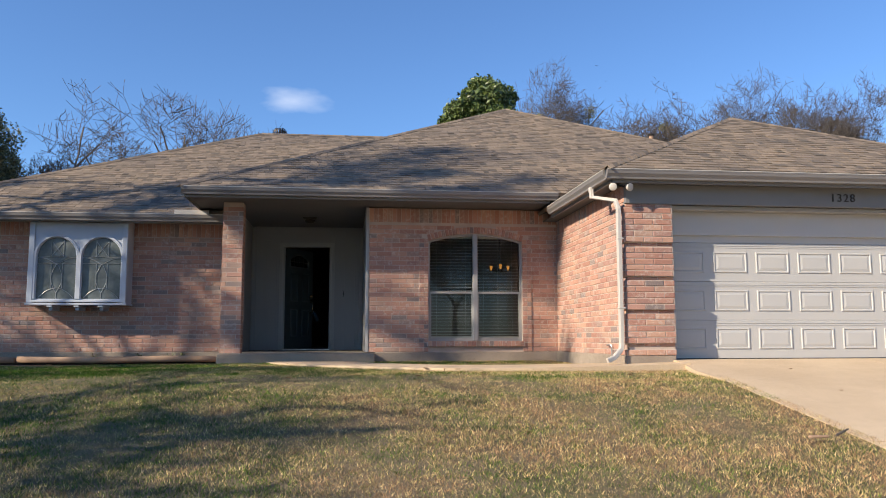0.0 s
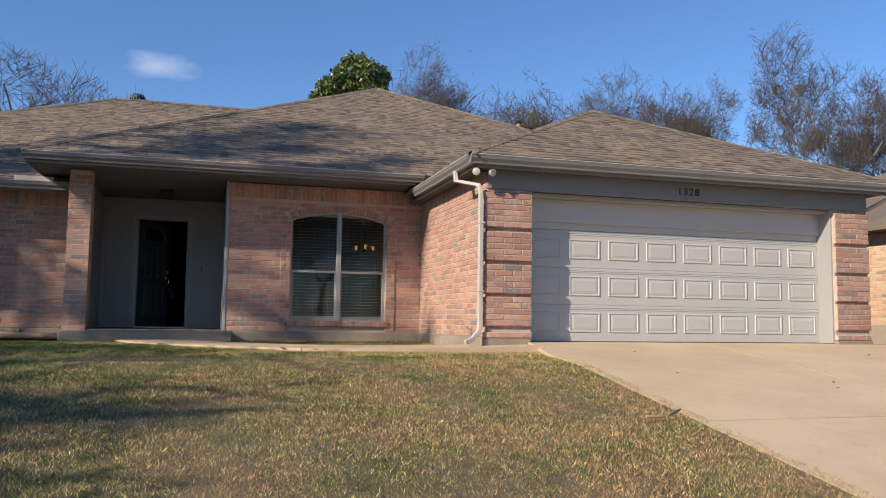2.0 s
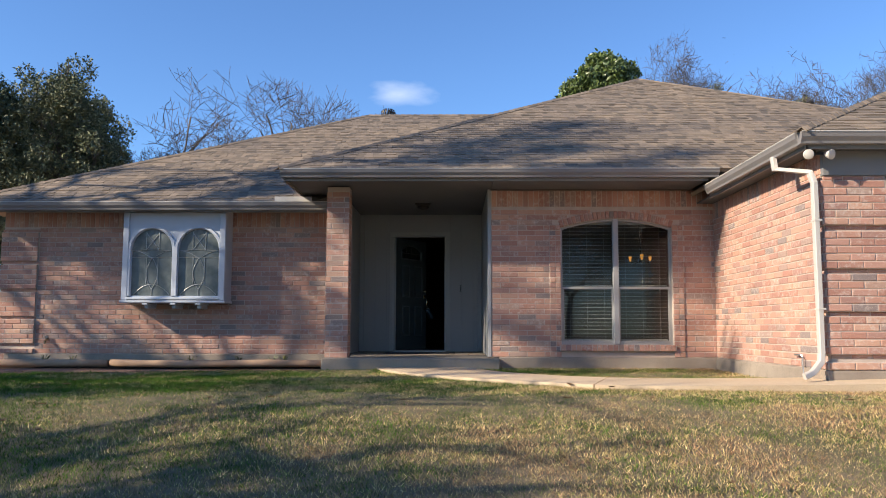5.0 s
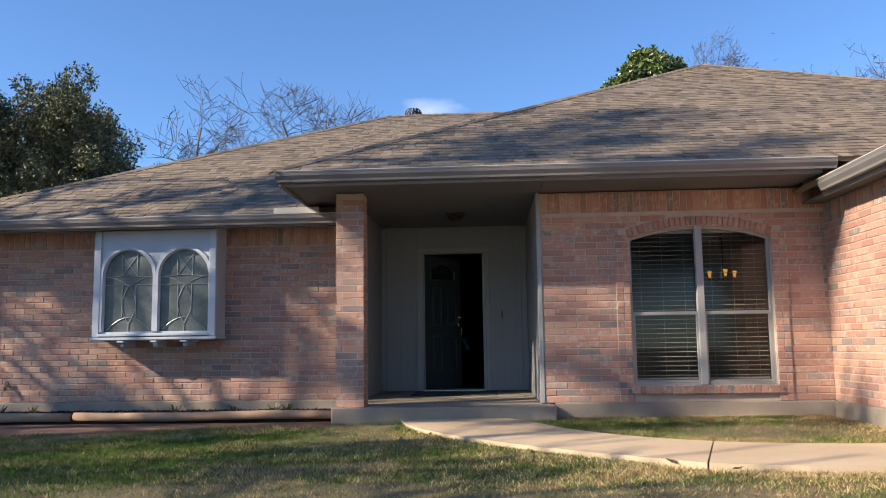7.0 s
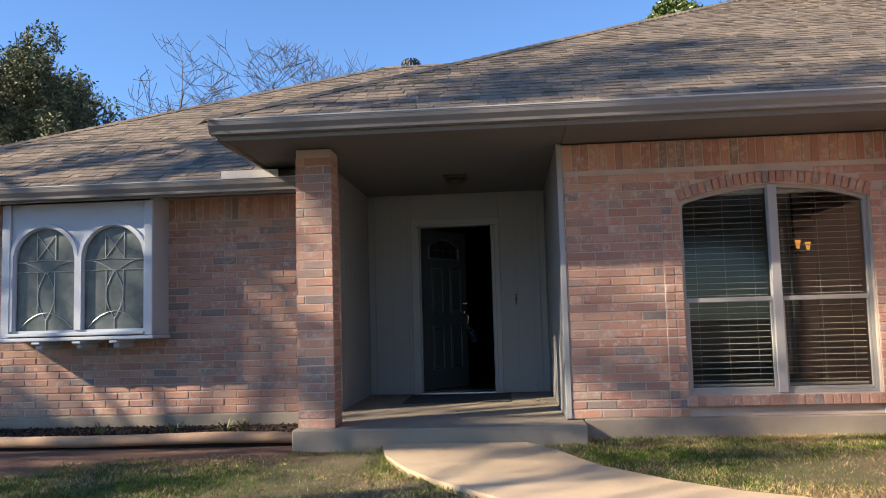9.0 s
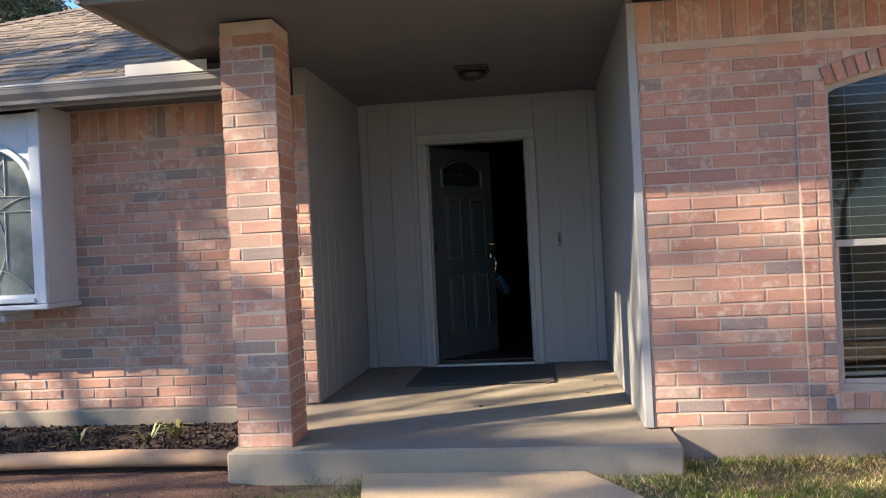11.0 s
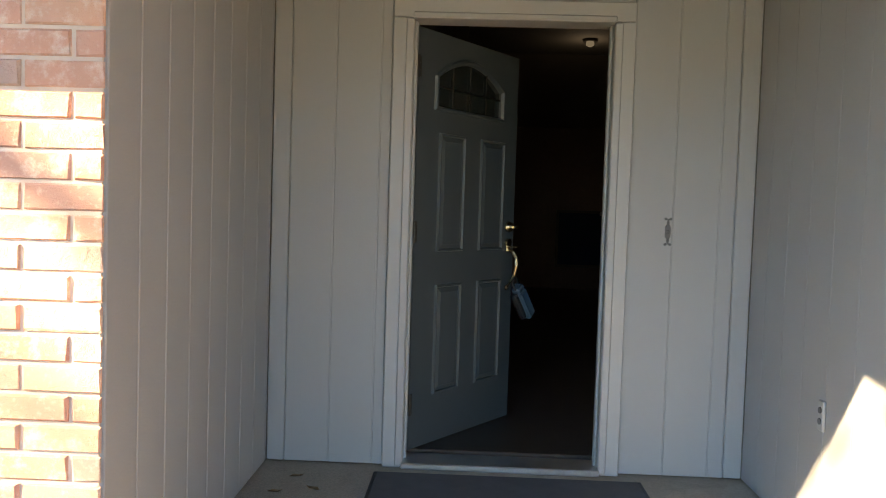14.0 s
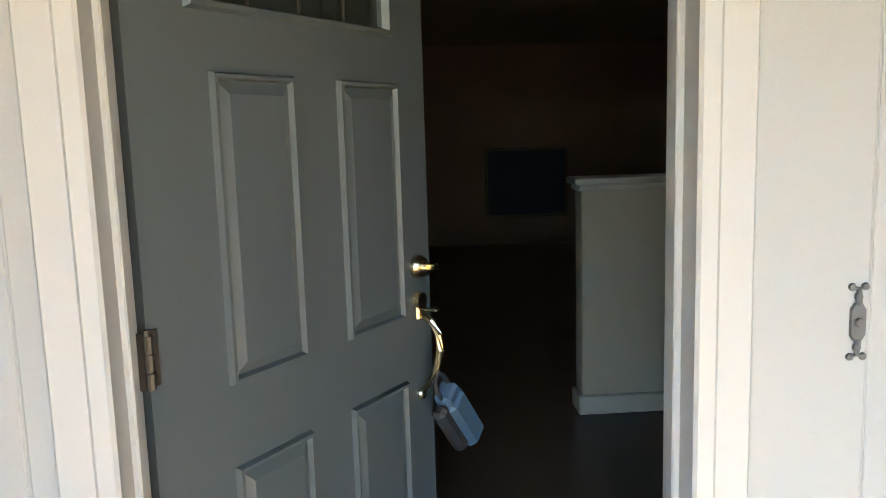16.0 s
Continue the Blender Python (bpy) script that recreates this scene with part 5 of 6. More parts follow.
# ---------------------------------------------------------------- garden edge, hose bib
logt = thing("edging_log", "long peeled log edging the mulch bed", "log", (-1.22, -2.80, -0.10))
bm = bmesh.new()
pts = [(-x, 0.02 * math.sin(x * 1.7), 0.008 * math.sin(x * 2.3)) for x in [0.0, 0.3, 0.8, 1.4, 2.0, 2.6, 3.1]]
tube(bm, pts, [0.046, 0.05, 0.052, 0.05, 0.053, 0.05, 0.05], 12)
part("trunk", bm, LOGWOOD, logt, smooth=True)
logt2 = thing("edging_log", "long peeled log edging the mulch bed", "log", (-4.36, -2.86, -0.10))
bm = bmesh.new()
tube(bm, [(-x, 0.03 * math.sin(x * 1.3 + 1), 0) for x in [0.0, 0.5, 1.1, 1.7, 2.4]], [0.05, 0.053, 0.056, 0.055, 0.05], 12)
part("trunk", bm, LOGWOOD, logt2, smooth=True)
hb = thing("hose_bib", "brass hose tap with a foam cover on the wall", "hose tap", (-5.83, YL, 0.22))
bm = bmesh.new()
tube(bm, [(0, 0.01, 0), (0, -0.05, 0), (0, -0.09, -0.03), (0, -0.1, -0.07)], [0.016, 0.018, 0.02, 0.014], 10)
part("spout", bm, BRASS, hb)
bm = bmesh.new()
disc(bm, 0, 0.035, 0.03, -0.045, -0.055, 12)
tube(bm, [(0, -0.05, 0), (0, -0.05, 0.035)], 0.007, 8)
part("wheel", bm, IRON, hb)
# small intercom on the east siding
sw = thing("wall_switch", "small pale outlet cover on the siding", "outlet cover", (XP1, -0.80, 0.5))
bm = bmesh.new()
box(bm, -0.012, 0.0, -0.022, 0.022, -0.055, 0.055, 0.004)
part("cover", bm, CASING, sw)
bm = bmesh.new()
for z in (-0.02, 0.02):
    tube(bm, [(-0.012, 0, z), (-0.016, 0, z)], 0.012, 10)
part("socket", bm, IRON, sw)

# ---------------------------------------------------------------- rooms seen through the door and the window
structure(box_part("floor_hall", -3.0, 5.2, 0.161, 9.2, -0.12, 0.028, INFLOOR), "dark wood floor of the hall")
structure(box_part("floor_dining", 1.3, 4.4, YW + 0.155, 0.16, -0.12, 0.0, INFLOOR), "dark wood floor of the front room")
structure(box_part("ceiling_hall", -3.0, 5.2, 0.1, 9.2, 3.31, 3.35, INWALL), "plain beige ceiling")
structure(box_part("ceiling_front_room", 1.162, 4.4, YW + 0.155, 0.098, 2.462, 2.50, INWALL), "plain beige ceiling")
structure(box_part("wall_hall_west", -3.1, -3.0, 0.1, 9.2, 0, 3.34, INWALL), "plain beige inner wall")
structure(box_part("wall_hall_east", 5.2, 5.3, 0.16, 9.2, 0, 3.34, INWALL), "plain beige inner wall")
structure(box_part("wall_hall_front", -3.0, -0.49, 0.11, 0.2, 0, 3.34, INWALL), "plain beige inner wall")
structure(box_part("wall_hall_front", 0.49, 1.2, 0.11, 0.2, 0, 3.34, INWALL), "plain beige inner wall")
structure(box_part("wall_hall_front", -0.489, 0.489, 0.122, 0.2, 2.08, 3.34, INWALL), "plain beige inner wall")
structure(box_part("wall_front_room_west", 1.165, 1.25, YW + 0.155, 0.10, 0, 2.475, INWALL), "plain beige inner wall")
# partition added to stop sun from the arched window reaching the hall
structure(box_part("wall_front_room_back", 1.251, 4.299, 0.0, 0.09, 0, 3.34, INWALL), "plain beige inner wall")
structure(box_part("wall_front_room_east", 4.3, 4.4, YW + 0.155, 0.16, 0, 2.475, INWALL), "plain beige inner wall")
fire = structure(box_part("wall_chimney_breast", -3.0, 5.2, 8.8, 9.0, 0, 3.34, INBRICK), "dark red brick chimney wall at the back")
# unseen outer walls, added to keep sun from leaking in under the roofs
structure(box_part("wall_west_end", -6.62, -6.48, YL + 0.162, 8.6, -0.3, 2.3, MORTAR), "unseen plain wall closing the west wing against stray sun")
structure(box_part("wall_back", -6.62, 10.62, 9.3, 9.45, -0.3, 2.3, MORTAR), "unseen plain wall closing the back against stray sun")
structure(box_part("wall_garage_end", 10.48, 10.62, YG + 0.65, 9.29, -0.3, 2.24, MORTAR), "unseen plain wall closing the garage against stray sun")
hw = thing("half_wall", "white-capped half wall dividing the hall", "half wall", (0.90, 2.58, 0.028))
bm = bmesh.new()
box(bm, 0.0, 2.2, 0.0, 0.13, 0.0, 1.12, 0.004)
part("panel", bm, mat_plain("half_wall_paint", (0.30, 0.275, 0.235), 0.6, 0.04, 2, 0.05), hw)
bm = bmesh.new()
box(bm, -0.04, 2.24, -0.035, 0.165, 1.15, 1.185, 0.008)
box(bm, -0.02, 2.22, -0.018, 0.148, 1.12, 1.149, 0.008)
part("cap", bm, CASING, hw, "white moulded cap")
bm = bmesh.new()
box(bm, -0.02, 2.22, -0.018, 0.148, 0.0, 0.1, 0.008)
part("baseboard", bm, CASING, hw, "white baseboard")
tv_ = thing("fireplace_screen", "dark bluish fireplace opening in the brick wall", "fireplace", (1.70, 8.78, 0.80))
bm = bmesh.new()
box(bm, -0.53, 0.53, -0.02, 0.015, -0.44, 0.44, 0.01)
part("frame", bm, BRONZE, tv_)
bm = bmesh.new()
box(bm, -0.49, 0.49, -0.026, -0.021, -0.40, 0.40, 0.002)
part("screen", bm, mat_plain("dark_blue_glass", (0.02, 0.035, 0.06), 0.15, 0.05, 5, 0.02), tv_)


def chandelier(name, loc, label, arms=4, glow=True):
    t = thing(name, label, "chandelier", loc)
    bm = bmesh.new()
    tube(bm, [(0, 0, 0.0), (0, 0, 0.914)], 0.012, 8)
    tube(bm, [(0, 0, -0.05), (0, 0, 0.02), (0, 0, 0.06)], [0.02, 0.05, 0.02], 12)
    part("stem", bm, BRONZE, t)
    for k in range(arms):
        a = k * 2 * math.pi / arms + 0.4
        c, s = math.cos(a), math.sin(a)
        bm = bmesh.new()
        tube(bm, [(0, 0, 0), (c * 0.1, s * 0.1, -0.04), (c * 0.19, s * 0.19, -0.01)], 0.008, 6)
        ar = part("arm", bm, BRONZE, t)
        bm = bmesh.new()
        tube(bm, [(c * 0.19, s * 0.19, 0.0), (c * 0.19, s * 0.19, 0.04), (c * 0.19, s * 0.19, 0.09)], [0.014, 0.022, 0.03], 12)
        part("shade", bm, GLOW if glow else OBSCURE, t, "glowing amber glass shade" if glow else "")


cl_ = thing("ceiling_light", "small lit ceiling light far back in the hall", "ceiling light", (1.22, 6.2, 3.308))
bm = bmesh.new()
tube(bm, [(0, 0, 0), (0, 0, -0.03)], 0.09, 16)
part("base", bm, BRONZE, cl_)
bm = bmesh.new()
tube(bm, [(0, 0, -0.03), (0, 0, -0.07), (0, 0, -0.09)], [0.05, 0.05, 0.02], 12)
part("bulb", bm, mat_glow("hall_bulb", (1.0, 0.85, 0.65), 0.015), cl_, "small glowing bulb")
hl = new("hall_lamp", bpy.data.lights.new("hall_lamp", "POINT"))
hl.data.energy, hl.data.color, hl.data.shadow_soft_size = 0.10, (1.0, 0.88, 0.76), 0.06
hl.location = (1.22, 6.2, 3.05)
chandelier("chandelier", (3.75, -0.9, 1.548), "small chandelier with glowing amber shades", 3)

# ---------------------------------------------------------------- neighbour's house
nb = thing("neighbour_house", "tan brick neighbouring house with brown roof", "house", (15.8, -1.6, 0.0))
bm = bmesh.new()
pierced_panel(bm, lambda u, d, z: (u + 0.0, d, z), 0.0, 9.0, 0.0, 2.5, 0.15, [(1.0, 2.6, 1.0, lambda u: 2.2)], 0.5)
nwall = part("wall", bm, MORTAR, nb)
LAY.append((nwall, (0, 0, 0), 0, lambda: running_bond(0.0, 5.0, 0.26, 2.5, lambda u, z: not (0.98 < u < 2.62 and 0.98 < z < 2.22)), (0, -1, 1), BRICK_FAR, 0.0065))
bm = bmesh.new()
box(bm, 0.0, 0.15, 0.16, 9.0, 0.0, 2.5, 0.003)
swall = part("wall", bm, MORTAR, nb)
LAY.append((swall, (0, 0, 0), -90, lambda: running_bond(-5.0, 0.0, 0.26, 2.5), (0, 0, 1), BRICK_FAR, 0.0065))
bm = bmesh.new()
box(bm, -0.02, 9.0, -0.02, 9.0, -0.7, 0.25, 0.01)
part("footing", bm, SLAB, nb)
bm = bmesh.new()
O = [(-0.5, -0.5, 2.5), (9.5, -0.5, 2.5), (9.5, 9.5, 2.5), (-0.5, 9.5, 2.5)]
vs = [bm.verts.new(p) for p in O]
r1, r2 = bm.verts.new((4.4, 4.5, 4.8)), bm.verts.new((4.6, 4.5, 4.8))
lows = [bm.verts.new((p[0], p[1], 2.38)) for p in O]
bm.faces.new((vs[0], vs[1], r2, r1))
bm.faces.new((vs[1], vs[2], r2))
bm.faces.new((vs[2], vs[3], r1, r2))
bm.faces.new((vs[3], vs[0], r1))
for k in range(4):
    bm.faces.new((vs[k], lows[k], lows[(k + 1) % 4], vs[(k + 1) % 4]))
bm.faces.new(lows)
part("roof", bm, SHINGLE, nb)
bm = bmesh.new()
sweep(bm, [(0, 0), (0, -0.14), (0.07, -0.14), (0.11, -0.05), (0.11, 0)], (-0.55, -0.52, 2.52), (9.5, -0.52, 2.52), (0, -1, 0))
part("gutter", bm, WHITE, nb, "pale gutter")
nw = new("window")
nw.parent = nb
bm = bmesh.new()
for x0, x1, z0, z1 in ((1.0, 1.06, 1.0, 2.2), (2.54, 2.6, 1.0, 2.2), (1.06, 2.54, 1.0, 1.06), (1.06, 2.54, 2.14, 2.2), (1.77, 1.83, 1.06, 2.14)):
    box(bm, x0, x1, 0.02, 0.08, z0, z1, 0.004)
bmesh_ob("frame", bm, WHITE, nw)
bm = bmesh.new()
bm.faces.new([bm.verts.new(p) for p in ((1.06, 0.06, 1.06), (2.54, 0.06, 1.06), (2.54, 0.06, 2.14), (1.06, 0.06, 2.14))])
bmesh_ob("pane", bm, OBSCURE, nw)
bm = bmesh.new()
rect_pipe(bm, [(-0.35, -0.45, 2.36), (-0.3, -0.38, 2.2), (-0.06, -0.1, 1.98), (-0.05, -0.06, 1.9), (-0.05, -0.06, 0.2)], 0.07, 0.05, (0, 1, 0))
part("downspout", bm, WHITE, nb)

# ---------------------------------------------------------------- trees
def tree_skeleton(seed, height, levels=6, spread=0.55, first=0.3, droop=0.0, kids=3, bend=0.25):
    """Segments (a, b, ra, rb, level) of a branching tree whose base is the origin."""
    r = random.Random(seed)
    segs, tips = [], []

    def grow(p, d, length, rad, lev):
        n = 4 if lev < 2 else 3
        for i in range(n):
            k = bend * (0.5 if lev == 0 else 1)
            d = (d + Vector((r.uniform(-k, k), r.uniform(-k, k), r.uniform(-k, k) * 0.6 - droop * lev * 0.02 + 0.05))).normalized()
            q = p + d * (length / n)
            r2 = rad * (0.88 if i < n - 1 else 0.8)
            segs.append((p, q, rad, r2, lev))
            if lev >= 1 and i > 0 and lev < levels and r.random() < 0.75:
                sprout(q, d, length * r.uniform(0.5, 0.8), r2 * 0.55, lev + 1)
            p, rad = q, r2
        if lev < levels:
            for _ in range(kids if lev == 0 else 2):
                sprout(p, d, length * r.uniform(0.62, 0.85), rad * r.uniform(0.6, 0.8), lev + 1)
        else:
            tips.append((p, d))

    def sprout(p, d, length, rad, lev):
        side = Vector((r.gauss(0, 1), r.gauss(0, 1), r.gauss(0, 0.55))).normalized()
        nd = (d * (1 - spread) + side * spread + Vector((0, 0, 0.12))).normalized()
        grow(p, nd, length, max(rad, 0.004), lev)

    grow(Vector((0, 0, 0)), Vector((0, 0, 1)), height * first, height * 0.022, 0)
    top = max(b.z for a, b, ra, rb, lev in segs)
    k = height / top
    segs = [(a * k, b * k, ra, rb, lev) for a, b, ra, rb, lev in segs]
    tips = [(p * k, d) for p, d in tips]
    return segs, tips


def skin(segs, lo, hi, scale=1.0, min_r=0.0):
    V, F = [], []
    for a, b, ra, rb, lev in segs:
        if not lo <= lev <= hi:
            continue
        sides = 7 if lev == 0 else 5 if lev < 3 else 3
        ra, rb = max(ra, min_r), max(rb, min_r)
        d = (b - a).normalized()
        s = d.cross(Vector((0.2, 0.5, 0.84)))
        s = s.normalized() if s.length > 0.01 else Vector((1, 0, 0))
        q = d.cross(s)
        n0 = len(V)
        for p, rr in ((a, ra), (b, rb)):
            for k in range(sides):
                t = k * 2 * math.pi / sides
                V.append(p + (s * math.cos(t) + q * math.sin(t)) * rr)
        for k in range(sides):
            F.append((n0 + k, n0 + (k + 1) % sides, n0 + sides + (k + 1) % sides, n0 + sides + k))
    return V, F


def leaves(points, size, count, radius, seed, flat=0.8, thin=0.22):
    r = np.random.RandomState(seed)
    P = np.array([tuple(p) for p in points])
    idx = r.randint(0, len(P), count)
    c = P[idx] + r.normal(0, 1, (count, 3)) * radius * np.array([1, 1, flat])
    d = r.normal(0, 1, (count, 3))
    d /= np.linalg.norm(d, axis=1)[:, None]
    e = np.cross(d, r.normal(0, 1, (count, 3)))
    e /= np.linalg.norm(e, axis=1)[:, None]
    s = size * r.uniform(0.6, 1.3, (count, 1))
    nrm = np.cross(d, e)
    V = np.stack([c - d * s * 0.5, c + e * s * thin + nrm * s * 0.06, c + d * s * 0.5, c - e * s * thin + nrm * s * 0.06], 1).reshape(-1, 3)
    F = [(4 * i, 4 * i + 1, 4 * i + 2, 4 * i + 3) for i in range(count)]
    return V, F


def clumps(seed, centre, size, n, clump, count, leaf):
    """Leaves on the skins of n uneven clumps that fill an egg of the given half sizes round the centre."""
    r = np.random.RandomState(seed)
    d = r.normal(0, 1, (n, 3))
    d /= np.linalg.norm(d, axis=1)[:, None]
    c = np.array(centre) + d * np.array(size) * r.uniform(0.35, 1.0, (n, 1)) ** 0.6
    rad = clump * r.uniform(0.55, 1.25, n)
    idx = r.choice(n, count, p=rad ** 2 / (rad ** 2).sum())
    e = r.normal(0, 1, (count, 3)) * np.array([1, 1, 0.8])
    e /= np.linalg.norm(e, axis=1)[:, None]
    pts = c[idx] + e * (rad[idx] * r.uniform(0.6, 1.12, count))[:, None]
    return leaves(pts, leaf, count, leaf * 0.3, seed + 1)


def clump_tree(label, loc, height, seed, leafmat, centre, size, n, clump, count, leaf):
    t = thing("leafy_tree", label, "tree", m=pose(*loc))
    segs, tips = tree_skeleton(seed, height, 4, first=0.3, spread=0.5)
    k = max(size[0] / max(max(abs(b.x), abs(b.y)) for a, b, ra, rb, lev in segs), 0.1) * 0.85
    segs = [(Vector((a.x * k, a.y * k, a.z)), Vector((b.x * k, b.y * k, b.z)), ra, rb, lev) for a, b, ra, rb, lev in segs]
    V, F = skin(segs, 0, 99, min_r=0.012)
    new("trunk", mesh_of("trunk", V, F, BARK)).parent = t
    V, F = clumps(seed, centre, size, n, clump, count, leaf)
    new("crown", mesh_of("crown", V, F, leafmat)).parent = t
    return t


def bare_tree(label, loc, height, seed, bark, levels=6, turn=0.0, scale=(1, 1, 1), twig=0.006, moss=0, trunk_min=0.0, dome=0, **kw):
    t = thing("bare_tree", label, "tree", m=pose(*loc, 0, 0, turn) @ Matrix.Diagonal((*scale, 1)))
    segs, tips = tree_skeleton(seed, height, levels, **kw)
    if dome:
        reach = 0.40 * height / scale[0] ** 0.5

        def inside(p):
            return (p.x / reach) ** 2 + (p.y / reach) ** 2 + ((p.z - 0.6 * height) / (0.40 * height)) ** 2 < 1 + 0.1 * math.sin(p.x * 2 + p.y) or p.z < 0.5 * height
        segs = [q for q in segs if q[4] < 2 or inside(q[1])]
        tips = [q for q in tips if inside(q[0])] or tips
    V, F = skin(segs, 0, 3, min_r=max(0.01, trunk_min))
    new("trunk", mesh_of("trunk", V, F, bark)).parent = t
    V, F = skin(segs, 4, 99, min_r=twig)
    if dome:
        V2, F2 = leaves([b for a, b, ra, rb, lev in segs if lev >= 4 and b.z > 0.45 * height], 0.55, dome, 0.22, seed, thin=0.022)
        k = len(V)
        V = [tuple(v) for v in V] + [tuple(v) for v in V2]
        F = F + [tuple(i + k for i in f) for f in F2]
    new("crown", mesh_of("crown", V, F, TWIG)).parent = t
    if moss:
        r = random.Random(seed)
        pts = [r.choice(tips)[0] for _ in range(moss)]
        V, F = leaves(pts, 0.16, 220 * moss, 0.22, seed)
        tagged(new("mistletoe", mesh_of("mistletoe", V, F, LEAF_MOSS)), "yellow-green mistletoe clumps", kind="stuff").parent = t
    return t


def leafy_tree(label, loc, height, seed, leafmat, size, count, radius, levels=4, turn=0, scale=(1, 1, 1), **kw):
    t = thing("leafy_tree", label, "tree", m=pose(*loc, 0, 0, turn) @ Matrix.Diagonal((*scale, 1)))
    segs, tips = tree_skeleton(seed, height, levels, **kw)
    V, F = skin(segs, 0, 99, min_r=0.01)
    new("trunk", mesh_of("trunk", V, F, BARK)).parent = t
    pts = [b for a, b, ra, rb, lev in segs if lev >= 2]
    V, F = leaves(pts, size, count, radius, seed)
    new("crown", mesh_of("crown", V, F, leafmat)).parent = t
    return t


def on_ground(x, y):
    return (x, y, ground_z(y) - 0.1)

clump_tree("dark green magnolia crown behind the roof", (6.5, 16.8, -0.2), 10.4, 11, LEAF_BROAD, (0, 0, 9.3), (1.6, 1.5, 2.1), 75, 0.42, 46000, 0.20)
clump_tree("dark evergreen oak beyond the west wing", (-10.9, 8.0, -0.2), 8.0, 5, LEAF_OAK, (0, 0, 4.9), (2.0, 2.1, 3.4), 190, 0.40, 80000, 0.10)
clump_tree("dark evergreen oak beyond the west wing", (-13.6, 7.0, -0.2), 8.4, 6, LEAF_OAK, (0, 0, 5.1), (2.2, 2.3, 3.6), 200, 0.42, 80000, 0.10)
clump_tree("dark evergreen oak beyond the west wing", (-12.8, 11.5, -0.2), 8.8, 9, LEAF_OAK, (0, 0, 5.2), (2.6, 2.2, 3.3), 100, 0.7, 60000, 0.13)
B5, B7 = dict(levels=6, bend=0.14), dict(levels=7, bend=0.2)
bare_tree("bare winter tree with grey branches behind the roof", (-7.0, 12.0, -0.2), 9.4, 21, BARK, spread=0.62, first=0.24, twig=0.007, trunk_min=0.03, **B5)
bare_tree("bare winter tree with grey branches behind the roof", (-3.6, 15.0, -0.2), 9.5, 22, BARK, spread=0.55, first=0.28, scale=(0.7, 0.7, 1), twig=0.007, **B5)
bare_tree("bare brushy winter tree behind the roof", (-9.0, 13.5, -0.2), 7.6, 31, BARK_PALE, levels=7, spread=0.55, first=0.2, turn=80, twig=0.006)
bare_tree("bare winter oak with mistletoe behind the roof", (11.0, 29.0, -0.2), 17.9, 41, BARK, spread=0.7, first=0.42, moss=7, twig=0.011, scale=(0.7, 0.7, 1), trunk_min=0.05, **B7, dome=9000)
bare_tree("bare twisted winter tree behind the roof", (15.8, 25.5, -0.2), 14.6, 42, BARK, scale=(0.7, 0.7, 1), spread=0.68, first=0.36, moss=2, twig=0.012, levels=7, bend=0.3, trunk_min=0.045, dome=9000)
bare_tree("bare twisted winter tree behind the roof", (18.6, 27.0, -0.2), 15.0, 43, BARK, scale=(0.7, 0.7, 1), levels=7, spread=0.66, first=0.36, twig=0.011, bend=0.3, trunk_min=0.045, dome=9000)
bare_tree("bare winter tree behind the garage roof", (25.0, 28.0, -0.2), 16.6, 44, BARK_PALE, scale=(0.7, 0.7, 1), spread=0.6, first=0.36, twig=0.011, trunk_min=0.04, **B7, dome=9000)
bare_tree("bare winter tree behind the garage roof", (28.4, 25.0, -0.2), 15.2, 45, BARK, scale=(0.7, 0.7, 1), spread=0.6, first=0.34, twig=0.011, trunk_min=0.04, **B7, dome=9000)
bare_tree("tall pale-barked bare tree behind the neighbour's roof", (33.6, 22.0, -0.2), 18.5, 46, BARK_PALE, scale=(0.7, 0.7, 1), spread=0.58, first=0.38, moss=5, twig=0.012, trunk_min=0.05, **B7, dome=9000)
bare_tree("bare winter tree behind the neighbour's roof", (38.5, 20.0, -0.2), 14.5, 47, BARK, scale=(0.7, 0.7, 1), spread=0.6, first=0.3, twig=0.011, trunk_min=0.04, **B7, dome=9000)
bare_tree("thin pale snag behind the roof peak", (9.3, 22.0, -0.2), 13.4, 52, BARK_PALE, levels=4, spread=0.35, first=0.5, twig=0.012, scale=(0.5, 0.5, 1))
# half-bare oaks of the front yard that shade the lawn, the walls and the roof
YARD = dict(levels=4, first=0.25, spread=0.6)


def yard_oak(label, x, y, height, seed, twig, n, clump, count, leaf=0.13, scale=(1, 1, 1)):
    """A spreading oak with thick limbs, few twigs and scattered clumps of old leaves."""
    t = bare_tree(label, on_ground(x, y), height, seed, BARK, twig=twig, trunk_min=0.05, scale=scale, **YARD)
    segs, tips = tree_skeleton(seed, height, **YARD)
    r = random.Random(seed)
    spots = r.sample([b for a, b, ra, rb, lev in segs if lev >= 3], n)
    V, F = leaves(spots, leaf, count, clump, seed, 0.6)
    tagged(new("leaf_clumps", mesh_of("leaf_clumps", V, F, LEAF_OAK)), kind="stuff").parent = t


yard_oak("half-bare front-yard oak casting dappled shade", -13.0, -12.5, 10.8, 61, 0.03, 26, 0.30, 9000)
yard_oak("bare front-yard tree casting branch shadows", -15.5, -8.5, 13.0, 62, 0.03, 24, 0.34, 12000, 0.13, (0.85, 0.7, 1))
yard_oak("bare front-yard tree casting branch shadows", -17.0, -8.3, 16.3, 63, 0.035, 24, 0.38, 13000, 0.15, (0.65, 0.55, 1))
yard_oak("bare front-yard tree casting branch shadows", -11.5, -16.5, 8.8, 64, 0.03, 18, 0.34, 7000)
